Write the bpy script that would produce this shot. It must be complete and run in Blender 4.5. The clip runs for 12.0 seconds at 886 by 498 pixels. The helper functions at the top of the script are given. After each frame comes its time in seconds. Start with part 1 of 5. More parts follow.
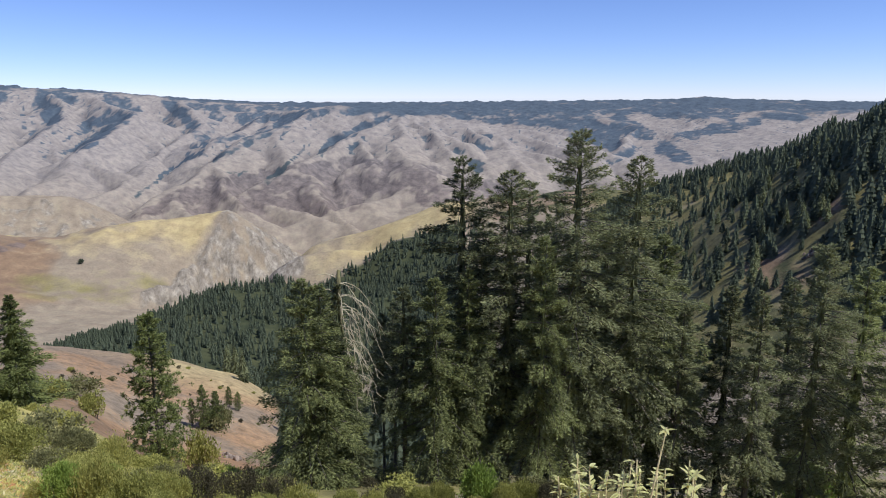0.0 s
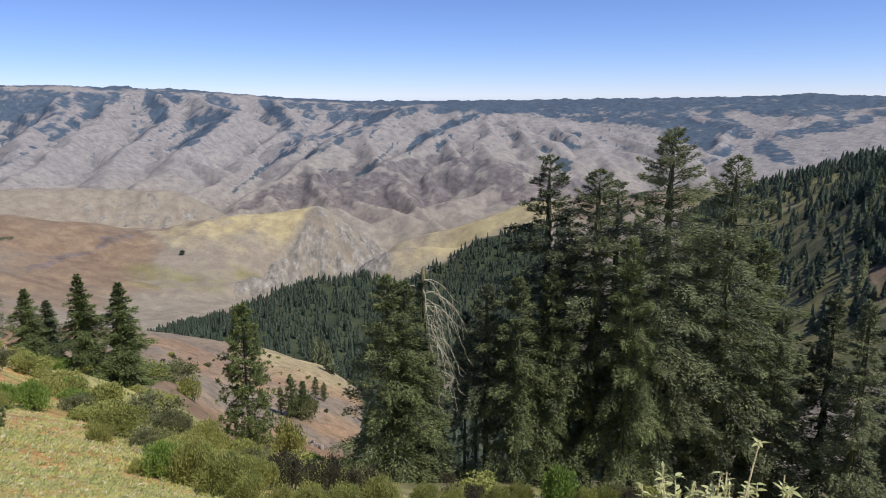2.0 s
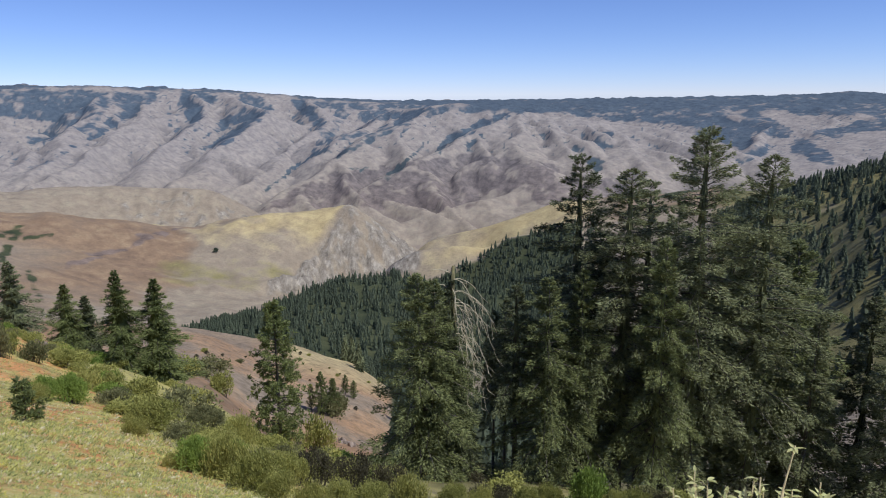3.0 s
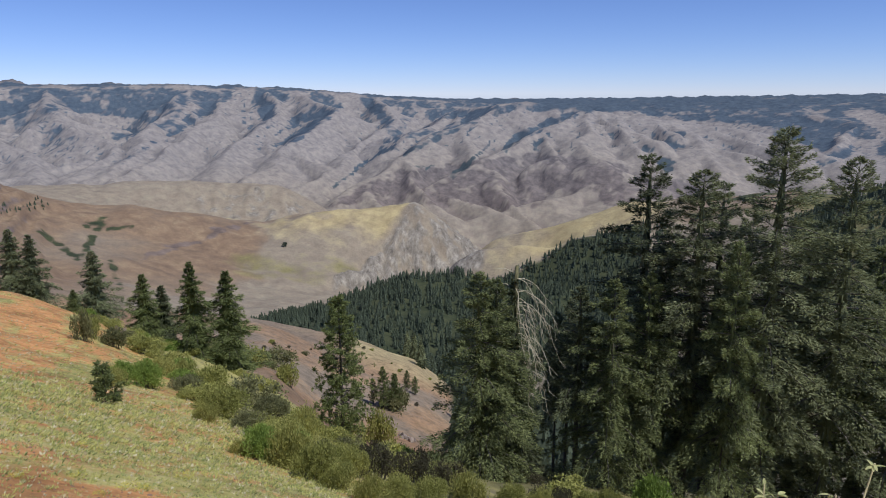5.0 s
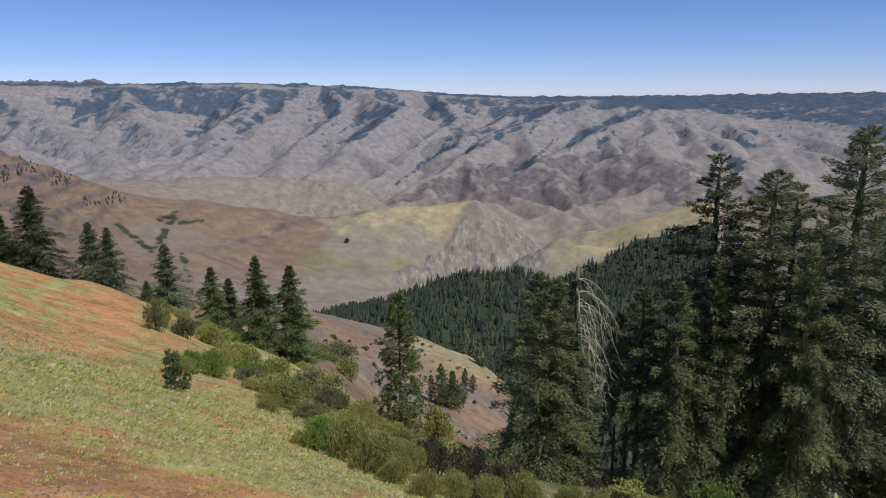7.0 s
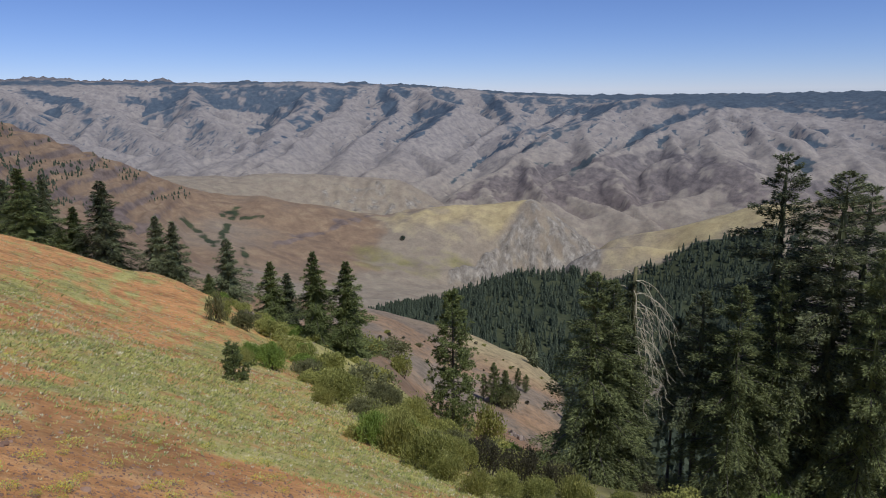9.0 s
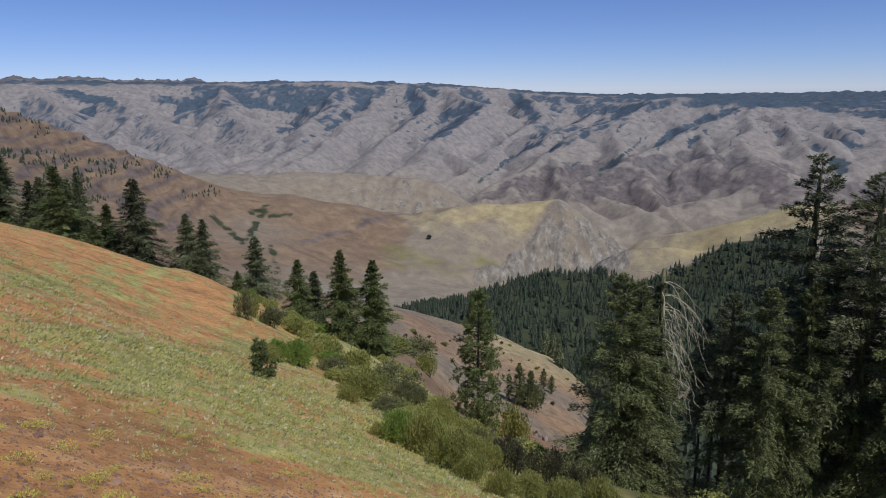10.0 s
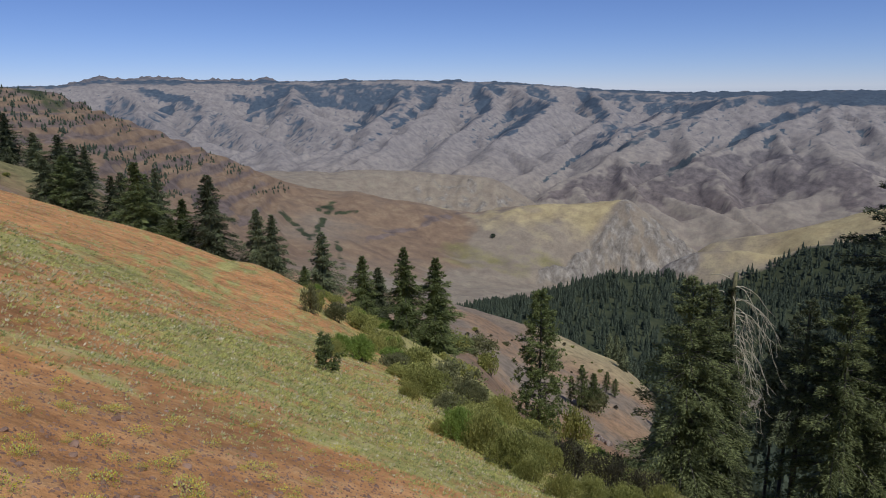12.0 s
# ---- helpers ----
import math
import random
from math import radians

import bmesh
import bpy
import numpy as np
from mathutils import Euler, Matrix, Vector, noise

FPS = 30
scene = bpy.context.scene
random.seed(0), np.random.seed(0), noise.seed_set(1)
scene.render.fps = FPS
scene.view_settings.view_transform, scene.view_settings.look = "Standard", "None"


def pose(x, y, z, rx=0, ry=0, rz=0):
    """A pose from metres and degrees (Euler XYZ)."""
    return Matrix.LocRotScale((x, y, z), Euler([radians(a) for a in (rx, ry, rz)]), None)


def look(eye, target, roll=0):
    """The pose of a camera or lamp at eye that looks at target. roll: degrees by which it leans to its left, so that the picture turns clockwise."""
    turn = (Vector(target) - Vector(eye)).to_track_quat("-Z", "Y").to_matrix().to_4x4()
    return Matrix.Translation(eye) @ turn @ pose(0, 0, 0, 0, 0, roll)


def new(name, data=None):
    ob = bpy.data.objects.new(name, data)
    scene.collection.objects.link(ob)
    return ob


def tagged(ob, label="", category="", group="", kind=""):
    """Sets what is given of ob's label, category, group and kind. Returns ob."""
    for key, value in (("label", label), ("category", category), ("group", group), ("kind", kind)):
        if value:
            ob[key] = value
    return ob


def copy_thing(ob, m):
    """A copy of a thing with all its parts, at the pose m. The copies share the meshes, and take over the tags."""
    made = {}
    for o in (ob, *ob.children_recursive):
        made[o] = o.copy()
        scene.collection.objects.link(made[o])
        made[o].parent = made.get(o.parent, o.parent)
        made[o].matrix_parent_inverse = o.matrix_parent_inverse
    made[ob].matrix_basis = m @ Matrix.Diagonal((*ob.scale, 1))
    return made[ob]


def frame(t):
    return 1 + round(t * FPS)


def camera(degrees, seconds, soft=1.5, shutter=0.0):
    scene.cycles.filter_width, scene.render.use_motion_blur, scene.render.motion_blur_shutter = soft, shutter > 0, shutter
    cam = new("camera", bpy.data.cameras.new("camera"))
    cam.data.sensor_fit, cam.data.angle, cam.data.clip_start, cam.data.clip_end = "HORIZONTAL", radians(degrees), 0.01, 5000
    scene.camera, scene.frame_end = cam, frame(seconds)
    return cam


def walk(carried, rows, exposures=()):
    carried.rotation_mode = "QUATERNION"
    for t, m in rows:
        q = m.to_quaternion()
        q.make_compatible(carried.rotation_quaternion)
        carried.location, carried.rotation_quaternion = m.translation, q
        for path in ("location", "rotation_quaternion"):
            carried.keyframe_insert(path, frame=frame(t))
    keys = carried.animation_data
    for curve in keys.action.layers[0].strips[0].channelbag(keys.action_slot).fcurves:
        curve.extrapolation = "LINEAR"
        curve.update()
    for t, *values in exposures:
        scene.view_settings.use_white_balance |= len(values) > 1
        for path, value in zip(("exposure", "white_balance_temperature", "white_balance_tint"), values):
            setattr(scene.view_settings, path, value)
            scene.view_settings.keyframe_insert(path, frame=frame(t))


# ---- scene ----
cam = camera(65.0, 12.0, soft=1.0)
PATH = [
    (0.0, pose(0, 0, 0, 77.700, -0.000, 0.000)),
    (0.5, pose(0, 0, 0, 77.657, 0.081, 2.071)),
    (1.0, pose(0, 0, 0, 77.619, 0.148, 3.919)),
    (1.5, pose(0, 0, 0, 77.583, 0.204, 5.591)),
    (2.0, pose(0, 0, 0, 77.571, 0.294, 7.064)),
    (2.5, pose(0, 0, 0, 77.540, 0.346, 8.380)),
    (3.0, pose(0, 0, 0, 77.529, 0.440, 9.555)),
    (5.0, pose(0, 0, 0, 77.443, 0.359, 14.967)),
    (5.5, pose(0, 0, 0, 77.413, 0.402, 16.312)),
    (6.0, pose(0, 0, 0, 77.377, 0.448, 17.616)),
    (6.5, pose(0, 0, 0, 77.343, 0.473, 18.858)),
    (7.0, pose(0, 0, 0, 77.320, 0.503, 20.020)),
    (9.0, pose(0, 0, 0, 77.231, 0.579, 24.636)),
    (9.5, pose(0, 0, 0, 77.222, 0.564, 25.700)),
    (10.0, pose(0, 0, 0, 77.197, 0.578, 26.859)),
    (10.5, pose(0, 0, 0, 77.191, 0.576, 28.129)),
    (11.0, pose(0, 0, 0, 77.185, 0.584, 29.414)),
    (11.5, pose(0, 0, 0, 77.142, 0.596, 30.783)),
    (12.0, pose(0, 0, 0, 77.138, 0.732, 32.180)),
]
# exposure falls a little as the view swings away from the dark trees
walk(cam, PATH, exposures=[(0.0, 0.26, 6100, 10), (3.0, 0.04, 5950, 10), (6.0, -0.17, 5900, 10), (9.5, -0.37, 5900, 10), (12.0, -0.48, 5880, 10)])


# ---- daylight: a clear summer midday, the sun high on the right ----
SUN_EL, SUN_AZ = 57.0, -112.0          # degrees up, degrees left of the first view
world = bpy.data.worlds.new("clear_sky")
scene.world = world
world.use_nodes = True
wn = world.node_tree.nodes
wl = world.node_tree.links
wn.clear()
sky = wn.new("ShaderNodeTexSky")
sky.sky_type = "NISHITA"
sky.sun_disc = False
sky.sun_elevation = radians(SUN_EL)
sky.sun_rotation = radians(-SUN_AZ)
sky.altitude = 3500
sky.air_density, sky.dust_density, sky.ozone_density = 1.0, 0.05, 7.0
wbg = wn.new("ShaderNodeBackground")
wbg.inputs["Strength"].default_value = 0.108
wout = wn.new("ShaderNodeOutputWorld")
clear = wn.new("ShaderNodeMix")           # a slightly violet, dry high-country sky
clear.data_type, clear.blend_type = "RGBA", "MULTIPLY"
clear.inputs[0].default_value, clear.inputs[7].default_value = 1.0, (1.10, 0.97, 1.08, 1)
wl.new(sky.outputs[0], clear.inputs[6])
wl.new(clear.outputs[2], wbg.inputs[0])
wl.new(wbg.outputs[0], wout.inputs[0])

sun_data = bpy.data.lights.new("sun", "SUN")
sun_data.energy, sun_data.angle, sun_data.color = 4.3, radians(0.53), (1.0, 0.95, 0.86)
sun = new("sun", sun_data)
sa, se = radians(SUN_AZ), radians(SUN_EL)
sun.matrix_world = look((-math.sin(sa) * math.cos(se) * 300, math.cos(sa) * math.cos(se) * 300, math.sin(se) * 300), (0, 0, 0))


# ---- small helpers ----
def way(az):
    """Plan direction of an azimuth in degrees, counted to the left."""
    return -math.sin(radians(az)), math.cos(radians(az))


def spot(az, r):
    c = way(az)
    return c[0] * r, c[1] * r


def rise(el, r):
    return np.tan(np.radians(el)) * r


def sstep(a, b, x):
    t = np.clip((x - a) / (b - a), 0, 1)
    return t * t * (3 - 2 * t)


def gnoise(x, y, seed=0):
    """Gradient noise on a unit lattice, about -0.7 to 0.7."""
    xi, yi = np.floor(x), np.floor(y)
    fx, fy = x - xi, y - yi
    xi, yi = xi.astype(np.int64), yi.astype(np.int64)

    def corner(a, b):
        h = ((a * 374761393 + b * 668265263 + seed * 974634777) & 0x7FFFFFFF)
        h = ((h ^ (h >> 13)) * 1274126177) & 0x7FFFFFFF
        ang = ((h ^ (h >> 16)) & 0xFFFF) / 65536.0 * 2 * np.pi
        return np.cos(ang), np.sin(ang)

    u, v = fx * fx * fx * (fx * (fx * 6 - 15) + 10), fy * fy * fy * (fy * (fy * 6 - 15) + 10)
    g = []
    for da in (0, 1):
        for db in (0, 1):
            cx, cy = corner(xi + da, yi + db)
            g.append(cx * (fx - da) + cy * (fy - db))
    a = g[0] + v * (g[1] - g[0])
    b = g[2] + v * (g[3] - g[2])
    return a + u * (b - a)


def fbm(x, y, octaves=4, seed=0):
    out, amp = 0.0, 1.0
    for k in range(octaves):
        out = out + amp * gnoise(x * 2 ** k, y * 2 ** k, seed + k)
        amp *= 0.5
    return out


# ---- materials ----
def nodes_of(name):
    m = bpy.data.materials.new(name)
    m.use_nodes = True
    n, l = m.node_tree.nodes, m.node_tree.links
    return m, n, l, n["Principled BSDF"]


def tint_of(n, l, src, stops):
    ramp = n.new("ShaderNodeValToRGB")
    el = ramp.color_ramp.elements
    while len(el) < len(stops):
        el.new(0.5)
    for e, (p, c) in zip(el, stops):
        e.position, e.color = p, (*c, 1)
    l.new(src, ramp.inputs[0])
    return ramp.outputs[0]


def noise_of(n, l, scale, detail=4.0, rough=0.6, vec=None):
    t = n.new("ShaderNodeTexNoise")
    t.inputs["Scale"].default_value, t.inputs["Detail"].default_value, t.inputs["Roughness"].default_value = scale, detail, rough
    if vec is not None:
        l.new(vec, t.inputs["Vector"])
    return t.outputs["Fac"]


def mixed(n, l, fac, a, b, mode="MIX"):
    m = n.new("ShaderNodeMix")
    m.data_type, m.blend_type = "RGBA", mode
    for sock, val in ((m.inputs[0], fac), (m.inputs[6], a), (m.inputs[7], b)):
        if isinstance(val, (int, float)):
            sock.default_value = val
        elif isinstance(val, tuple):
            sock.default_value = (*val, 1)
        else:
            l.new(val, sock)
    return m.outputs[2]


def calc(n, l, op, a, b=0.0, clamp=False):
    m = n.new("ShaderNodeMath")
    m.operation, m.use_clamp = op, clamp
    for sock, val in ((m.inputs[0], a), (m.inputs[1], b)):
        if isinstance(val, (int, float)):
            sock.default_value = val
        else:
            l.new(val, sock)
    return m.outputs[0]


def leaf_material(name, dark, light, rough=0.75, through_leaf=0.38, scale=0.6):
    """Foliage: each spray differs a little, and the crown varies from patch to patch and tree to tree."""
    m, n, l, p = nodes_of(name)
    geo = n.new("ShaderNodeNewGeometry")
    info = n.new("ShaderNodeObjectInfo")
    tex = n.new("ShaderNodeTexCoord")
    patch = noise_of(n, l, scale, 3.0, 0.6, tex.outputs["Object"])
    f = calc(n, l, "ADD", calc(n, l, "MULTIPLY", geo.outputs["Random Per Island"], 0.5), calc(n, l, "MULTIPLY", patch, 0.75))
    f = calc(n, l, "ADD", f, calc(n, l, "MULTIPLY", calc(n, l, "SUBTRACT", info.outputs["Random"], 0.5), 0.35), True)
    col = tint_of(n, l, f, [(0.15, dark), (0.85, light)])
    l.new(col, p.inputs["Base Color"])
    p.inputs["Roughness"].default_value = rough
    p.inputs["Specular IOR Level"].default_value = 0.12
    tr = n.new("ShaderNodeBsdfTranslucent")
    l.new(col, tr.inputs["Color"])
    mx = n.new("ShaderNodeMixShader")
    mx.inputs[0].default_value = through_leaf
    l.new(p.outputs[0], mx.inputs[1])
    l.new(tr.outputs[0], mx.inputs[2])
    l.new(mx.outputs[0], n["Material Output"].inputs["Surface"])
    return m


def bark_material(name, dark, light, scale=6.0):
    m, n, l, p = nodes_of(name)
    tex = n.new("ShaderNodeTexCoord")
    mp = n.new("ShaderNodeMapping")
    mp.inputs["Scale"].default_value = (1.0, 1.0, 0.25)
    l.new(tex.outputs["Object"], mp.inputs["Vector"])
    a = noise_of(n, l, scale, 5.0, 0.7, mp.outputs[0])
    l.new(tint_of(n, l, a, [(0.3, dark), (0.7, light)]), p.inputs["Base Color"])
    b = n.new("ShaderNodeBump")
    b.inputs["Strength"].default_value, b.inputs["Distance"].default_value = 0.7, 0.03
    l.new(a, b.inputs["Height"])
    l.new(b.outputs[0], p.inputs["Normal"])
    p.inputs["Roughness"].default_value = 0.9
    return m


def stone_material(name, dark, light, scale=9.0):
    m, n, l, p = nodes_of(name)
    tex = n.new("ShaderNodeTexCoord")
    info = n.new("ShaderNodeObjectInfo")
    a = noise_of(n, l, scale, 6.0, 0.65, tex.outputs["Object"])
    f = calc(n, l, "ADD", calc(n, l, "MULTIPLY", a, 0.7), calc(n, l, "MULTIPLY", info.outputs["Random"], 0.3))
    l.new(tint_of(n, l, f, [(0.3, dark), (0.7, light)]), p.inputs["Base Color"])
    b = n.new("ShaderNodeBump")
    b.inputs["Strength"].default_value, b.inputs["Distance"].default_value = 0.6, 0.01
    l.new(a, b.inputs["Height"])
    l.new(b.outputs[0], p.inputs["Normal"])
    p.inputs["Roughness"].default_value = 0.88
    return m


FIR = leaf_material("fir_needles", (0.032, 0.040, 0.022), (0.250, 0.275, 0.145), through_leaf=0.34)
FIR_OLIVE = leaf_material("olive_fir_needles", (0.036, 0.044, 0.024), (0.280, 0.298, 0.152), through_leaf=0.34)
FIR_GREEN = leaf_material("sunlit_fir_needles", (0.042, 0.053, 0.024), (0.300, 0.330, 0.138), through_leaf=0.36)
PINE = leaf_material("pine_needles", (0.044, 0.062, 0.022), (0.240, 0.275, 0.105))
FOREST = leaf_material("forest_needles", (0.044, 0.062, 0.046), (0.140, 0.168, 0.112), scale=0.05)
SHRUB = leaf_material("shrub_leaves", (0.135, 0.150, 0.036), (0.395, 0.390, 0.120), through_leaf=0.3)
SHRUB_BRIGHT = leaf_material("bright_shrub_leaves", (0.100, 0.160, 0.026), (0.300, 0.390, 0.090), through_leaf=0.35)
SHRUB_GREY = leaf_material("grey_green_shrub_leaves", (0.095, 0.100, 0.044), (0.265, 0.260, 0.120))
FORB = leaf_material("forb_blades", (0.230, 0.236, 0.062), (0.59, 0.560, 0.190), through_leaf=0.3, scale=3.0)
SAGE = leaf_material("grey_green_forb_blades", (0.180, 0.208, 0.070), (0.46, 0.485, 0.195), through_leaf=0.3, scale=3.0)
STRAW = leaf_material("dry_straw_blades", (0.36, 0.29, 0.14), (0.62, 0.54, 0.33), through_leaf=0.3, scale=3.0)
YELLOW = leaf_material("yellow_flower_heads", (0.46, 0.39, 0.03), (0.76, 0.67, 0.10), through_leaf=0.3, scale=3.0)
CREAM = leaf_material("cream_flower_heads", (0.42, 0.37, 0.20), (0.70, 0.64, 0.44), through_leaf=0.3, scale=3.0)
BROAD = leaf_material("pale_broad_leaves", (0.27, 0.30, 0.11), (0.76, 0.76, 0.38), through_leaf=0.4, scale=8.0)
BARK = bark_material("fir_bark", (0.048, 0.042, 0.034), (0.165, 0.146, 0.118))
BARE = bark_material("weathered_bare_wood", (0.27, 0.23, 0.15), (0.58, 0.52, 0.38))
LICHEN = bark_material("lichen_covered_snag_bark", (0.060, 0.052, 0.026), (0.21, 0.195, 0.090))
STEM = bark_material("pale_plant_stem", (0.30, 0.26, 0.12), (0.60, 0.52, 0.30), 30.0)
STONE = stone_material("basalt_stone", (0.150, 0.082, 0.052), (0.390, 0.245, 0.162))
OUTCROP = stone_material("outcrop_rock", (0.080, 0.060, 0.048), (0.310, 0.245, 0.200), 2.2)


def attr(n, name):
    a = n.new("ShaderNodeAttribute")
    a.attribute_name = name
    return a.outputs["Fac"]


def land_material():
    """The land's cover: dry grass, red soil, green forbs, yellow grass, rock and woods, by what grows where. Distance
    haze is mixed into the far grass, wood and lava colours.
    """
    m, n, l, p = nodes_of("land_cover")
    pos = n.new("ShaderNodeNewGeometry").outputs["Position"]
    fine = noise_of(n, l, 5.0, 6.0, 0.7, pos)          # pebbles and tufts
    tuft = noise_of(n, l, 1.1, 5.0, 0.65, pos)
    field = noise_of(n, l, 0.035, 8.0, 0.68, pos)      # patches of a hillside
    broad = noise_of(n, l, 0.006, 8.0, 0.66, pos)
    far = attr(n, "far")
    # the second ramp is greyer and bluer: distance haze put into the grass colour
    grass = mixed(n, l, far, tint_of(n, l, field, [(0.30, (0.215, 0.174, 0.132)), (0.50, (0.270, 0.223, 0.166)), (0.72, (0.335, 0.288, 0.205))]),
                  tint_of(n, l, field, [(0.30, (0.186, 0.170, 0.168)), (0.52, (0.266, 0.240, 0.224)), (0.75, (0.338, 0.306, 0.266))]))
    red = tint_of(n, l, calc(n, l, "ADD", calc(n, l, "MULTIPLY", fine, 0.5), calc(n, l, "MULTIPLY", tuft, 0.5)),
                  [(0.30, (0.28, 0.120, 0.050)), (0.50, (0.54, 0.272, 0.106)), (0.70, (0.68, 0.42, 0.20))])
    green = tint_of(n, l, calc(n, l, "ADD", calc(n, l, "MULTIPLY", fine, 0.55), calc(n, l, "MULTIPLY", tuft, 0.45)),
                    [(0.30, (0.215, 0.185, 0.062)), (0.50, (0.39, 0.350, 0.118)), (0.68, (0.58, 0.49, 0.22))])
    brown = tint_of(n, l, field, [(0.30, (0.156, 0.106, 0.074)), (0.52, (0.236, 0.163, 0.106)), (0.74, (0.320, 0.240, 0.150))])
    yellow = tint_of(n, l, field, [(0.30, (0.300, 0.232, 0.125)), (0.65, (0.45, 0.37, 0.20))])
    squash = n.new("ShaderNodeMapping")
    squash.inputs["Scale"].default_value = (1.0, 0.7, 0.35)
    squash.inputs["Rotation"].default_value = (0.25, 0.35, 0.0)
    l.new(pos, squash.inputs["Vector"])
    crag = noise_of(n, l, 0.10, 9.0, 0.74, squash.outputs[0])
    rock = tint_of(n, l, crag,
                   [(0.34, (0.126, 0.108, 0.090)), (0.50, (0.232, 0.204, 0.168)), (0.66, (0.39, 0.355, 0.300))])
    # far woods and far lava likewise carry a blue haze tint in their colour
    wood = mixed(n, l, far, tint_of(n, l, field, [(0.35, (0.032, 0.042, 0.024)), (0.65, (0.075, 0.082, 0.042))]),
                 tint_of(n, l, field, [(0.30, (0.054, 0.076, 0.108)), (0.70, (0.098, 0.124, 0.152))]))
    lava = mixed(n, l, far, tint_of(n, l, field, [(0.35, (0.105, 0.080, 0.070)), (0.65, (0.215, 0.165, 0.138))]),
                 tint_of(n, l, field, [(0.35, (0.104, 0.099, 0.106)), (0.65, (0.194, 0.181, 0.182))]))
    c = grass
    rag = calc(n, l, "ADD", calc(n, l, "MULTIPLY", field, 0.7), calc(n, l, "MULTIPLY", tuft, 0.3))

    mottle = calc(n, l, "ADD", calc(n, l, "MULTIPLY", field, 0.3), calc(n, l, "MULTIPLY", tuft, 0.7))

    def cover(base, name, col, soft=6.0):
        # ragged edge: the amount of cover against the patch noise
        v = calc(n, l, "SUBTRACT", calc(n, l, "ADD", attr(n, name), mottle if name == "green" else rag), 1.0)
        v = calc(n, l, "ADD", calc(n, l, "MULTIPLY", v, soft), 0.5, True)
        return mixed(n, l, v, base, col)

    meadow = tint_of(n, l, calc(n, l, "ADD", calc(n, l, "MULTIPLY", field, 0.5), calc(n, l, "MULTIPLY", tuft, 0.5)),
                     [(0.32, (0.105, 0.098, 0.042)), (0.50, (0.190, 0.170, 0.074)), (0.68, (0.300, 0.255, 0.125))])
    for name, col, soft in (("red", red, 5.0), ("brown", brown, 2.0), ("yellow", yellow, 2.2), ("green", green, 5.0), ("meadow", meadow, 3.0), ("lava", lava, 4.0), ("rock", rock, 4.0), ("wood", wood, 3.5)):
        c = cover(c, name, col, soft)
    speck = tint_of(n, l, noise_of(n, l, 0.32, 7.0, 0.75, pos), [(0.34, (0.56, 0.57, 0.58)), (0.50, (1.0, 1.0, 1.0)), (0.68, (1.28, 1.25, 1.20))])
    stain = tint_of(n, l, noise_of(n, l, 0.045, 7.0, 0.70, pos), [(0.34, (0.80, 0.81, 0.83)), (0.50, (1.0, 1.0, 1.0)), (0.68, (1.14, 1.12, 1.09))])
    c = mixed(n, l, 1.0, c, mixed(n, l, calc(n, l, "ADD", calc(n, l, "MULTIPLY", far, 0.6), attr(n, "middle"), True), speck, stain), "MULTIPLY")
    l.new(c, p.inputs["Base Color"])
    p.inputs["Roughness"].default_value = 0.95
    p.inputs["Specular IOR Level"].default_value = 0.12
    h = calc(n, l, "ADD", calc(n, l, "MULTIPLY", calc(n, l, "ADD", fine, calc(n, l, "MULTIPLY", tuft, 2.0)), calc(n, l, "SUBTRACT", 1.0, far)),
             calc(n, l, "MULTIPLY", far, calc(n, l, "ADD", calc(n, l, "MULTIPLY", field, 16.0), calc(n, l, "MULTIPLY", broad, 40.0))))
    b = n.new("ShaderNodeBump")
    b.inputs["Strength"].default_value, b.inputs["Distance"].default_value = 0.6, 0.12
    l.new(h, b.inputs["Height"])
    l.new(b.outputs[0], p.inputs["Normal"])
    return m


LAND = land_material()

# ---- the land: one sheet, near slope, side canyons, the gorge and the far rim ----
AZ = np.concatenate([np.arange(-42, 74.01, 0.2), np.arange(77, 316.1, 3.0)])
RR = np.concatenate([np.geomspace(0.7, 300, 135)[:-1], np.linspace(300, 2000, 200)[:-1], np.linspace(2000, 4300, 200)[:-1], np.linspace(4300, 4900, 16)])
ring_r, ring_z = [], []


def ring(az, r, el=None, z=None):
    """A contour round the viewpoint: at each azimuth its distance and how far up or down it is seen."""
    rr = np.interp(AZ, az, np.broadcast_to(np.array(r, float), len(az)), period=360)
    zz = np.interp(AZ, az, z, period=360) if z is not None else rise(np.interp(AZ, az, el, period=360), rr)
    ring_r.append(rr)
    ring_z.append(zz)


def tilt(az):
    """Slope of the near hillside along an azimuth."""
    a = np.radians(az)
    return 0.137 * np.sin(a) - 0.6 * np.cos(a)


NEAR_AZ = np.array([-120, -90, -60, -40, -20, 0, 10, 20, 30, 40, 50, 60, 70, 90, 120, 180])
flat = np.minimum(tilt(NEAR_AZ), 0.12)
ring(NEAR_AZ, 0.7, z=-1.70 + flat * 0.4)
ring(NEAR_AZ, 3.0, z=-1.70 + flat * 2.3)
ring(NEAR_AZ, 8.0, z=-1.70 + flat * 7.8)
ring(NEAR_AZ, 20.0, z=-1.70 + flat * 20)
ring([-120, -40, -20, 0, 10, 20, 25, 30, 36, 43, 51, 58, 65, 75, 120, 180], 45.0, el=[-10, -29, -31, -31, -31, -29.5, -28.3, -25.6, -23.2, -20.6, -16.9, -12.9, -8.8, -3, 3, 5])
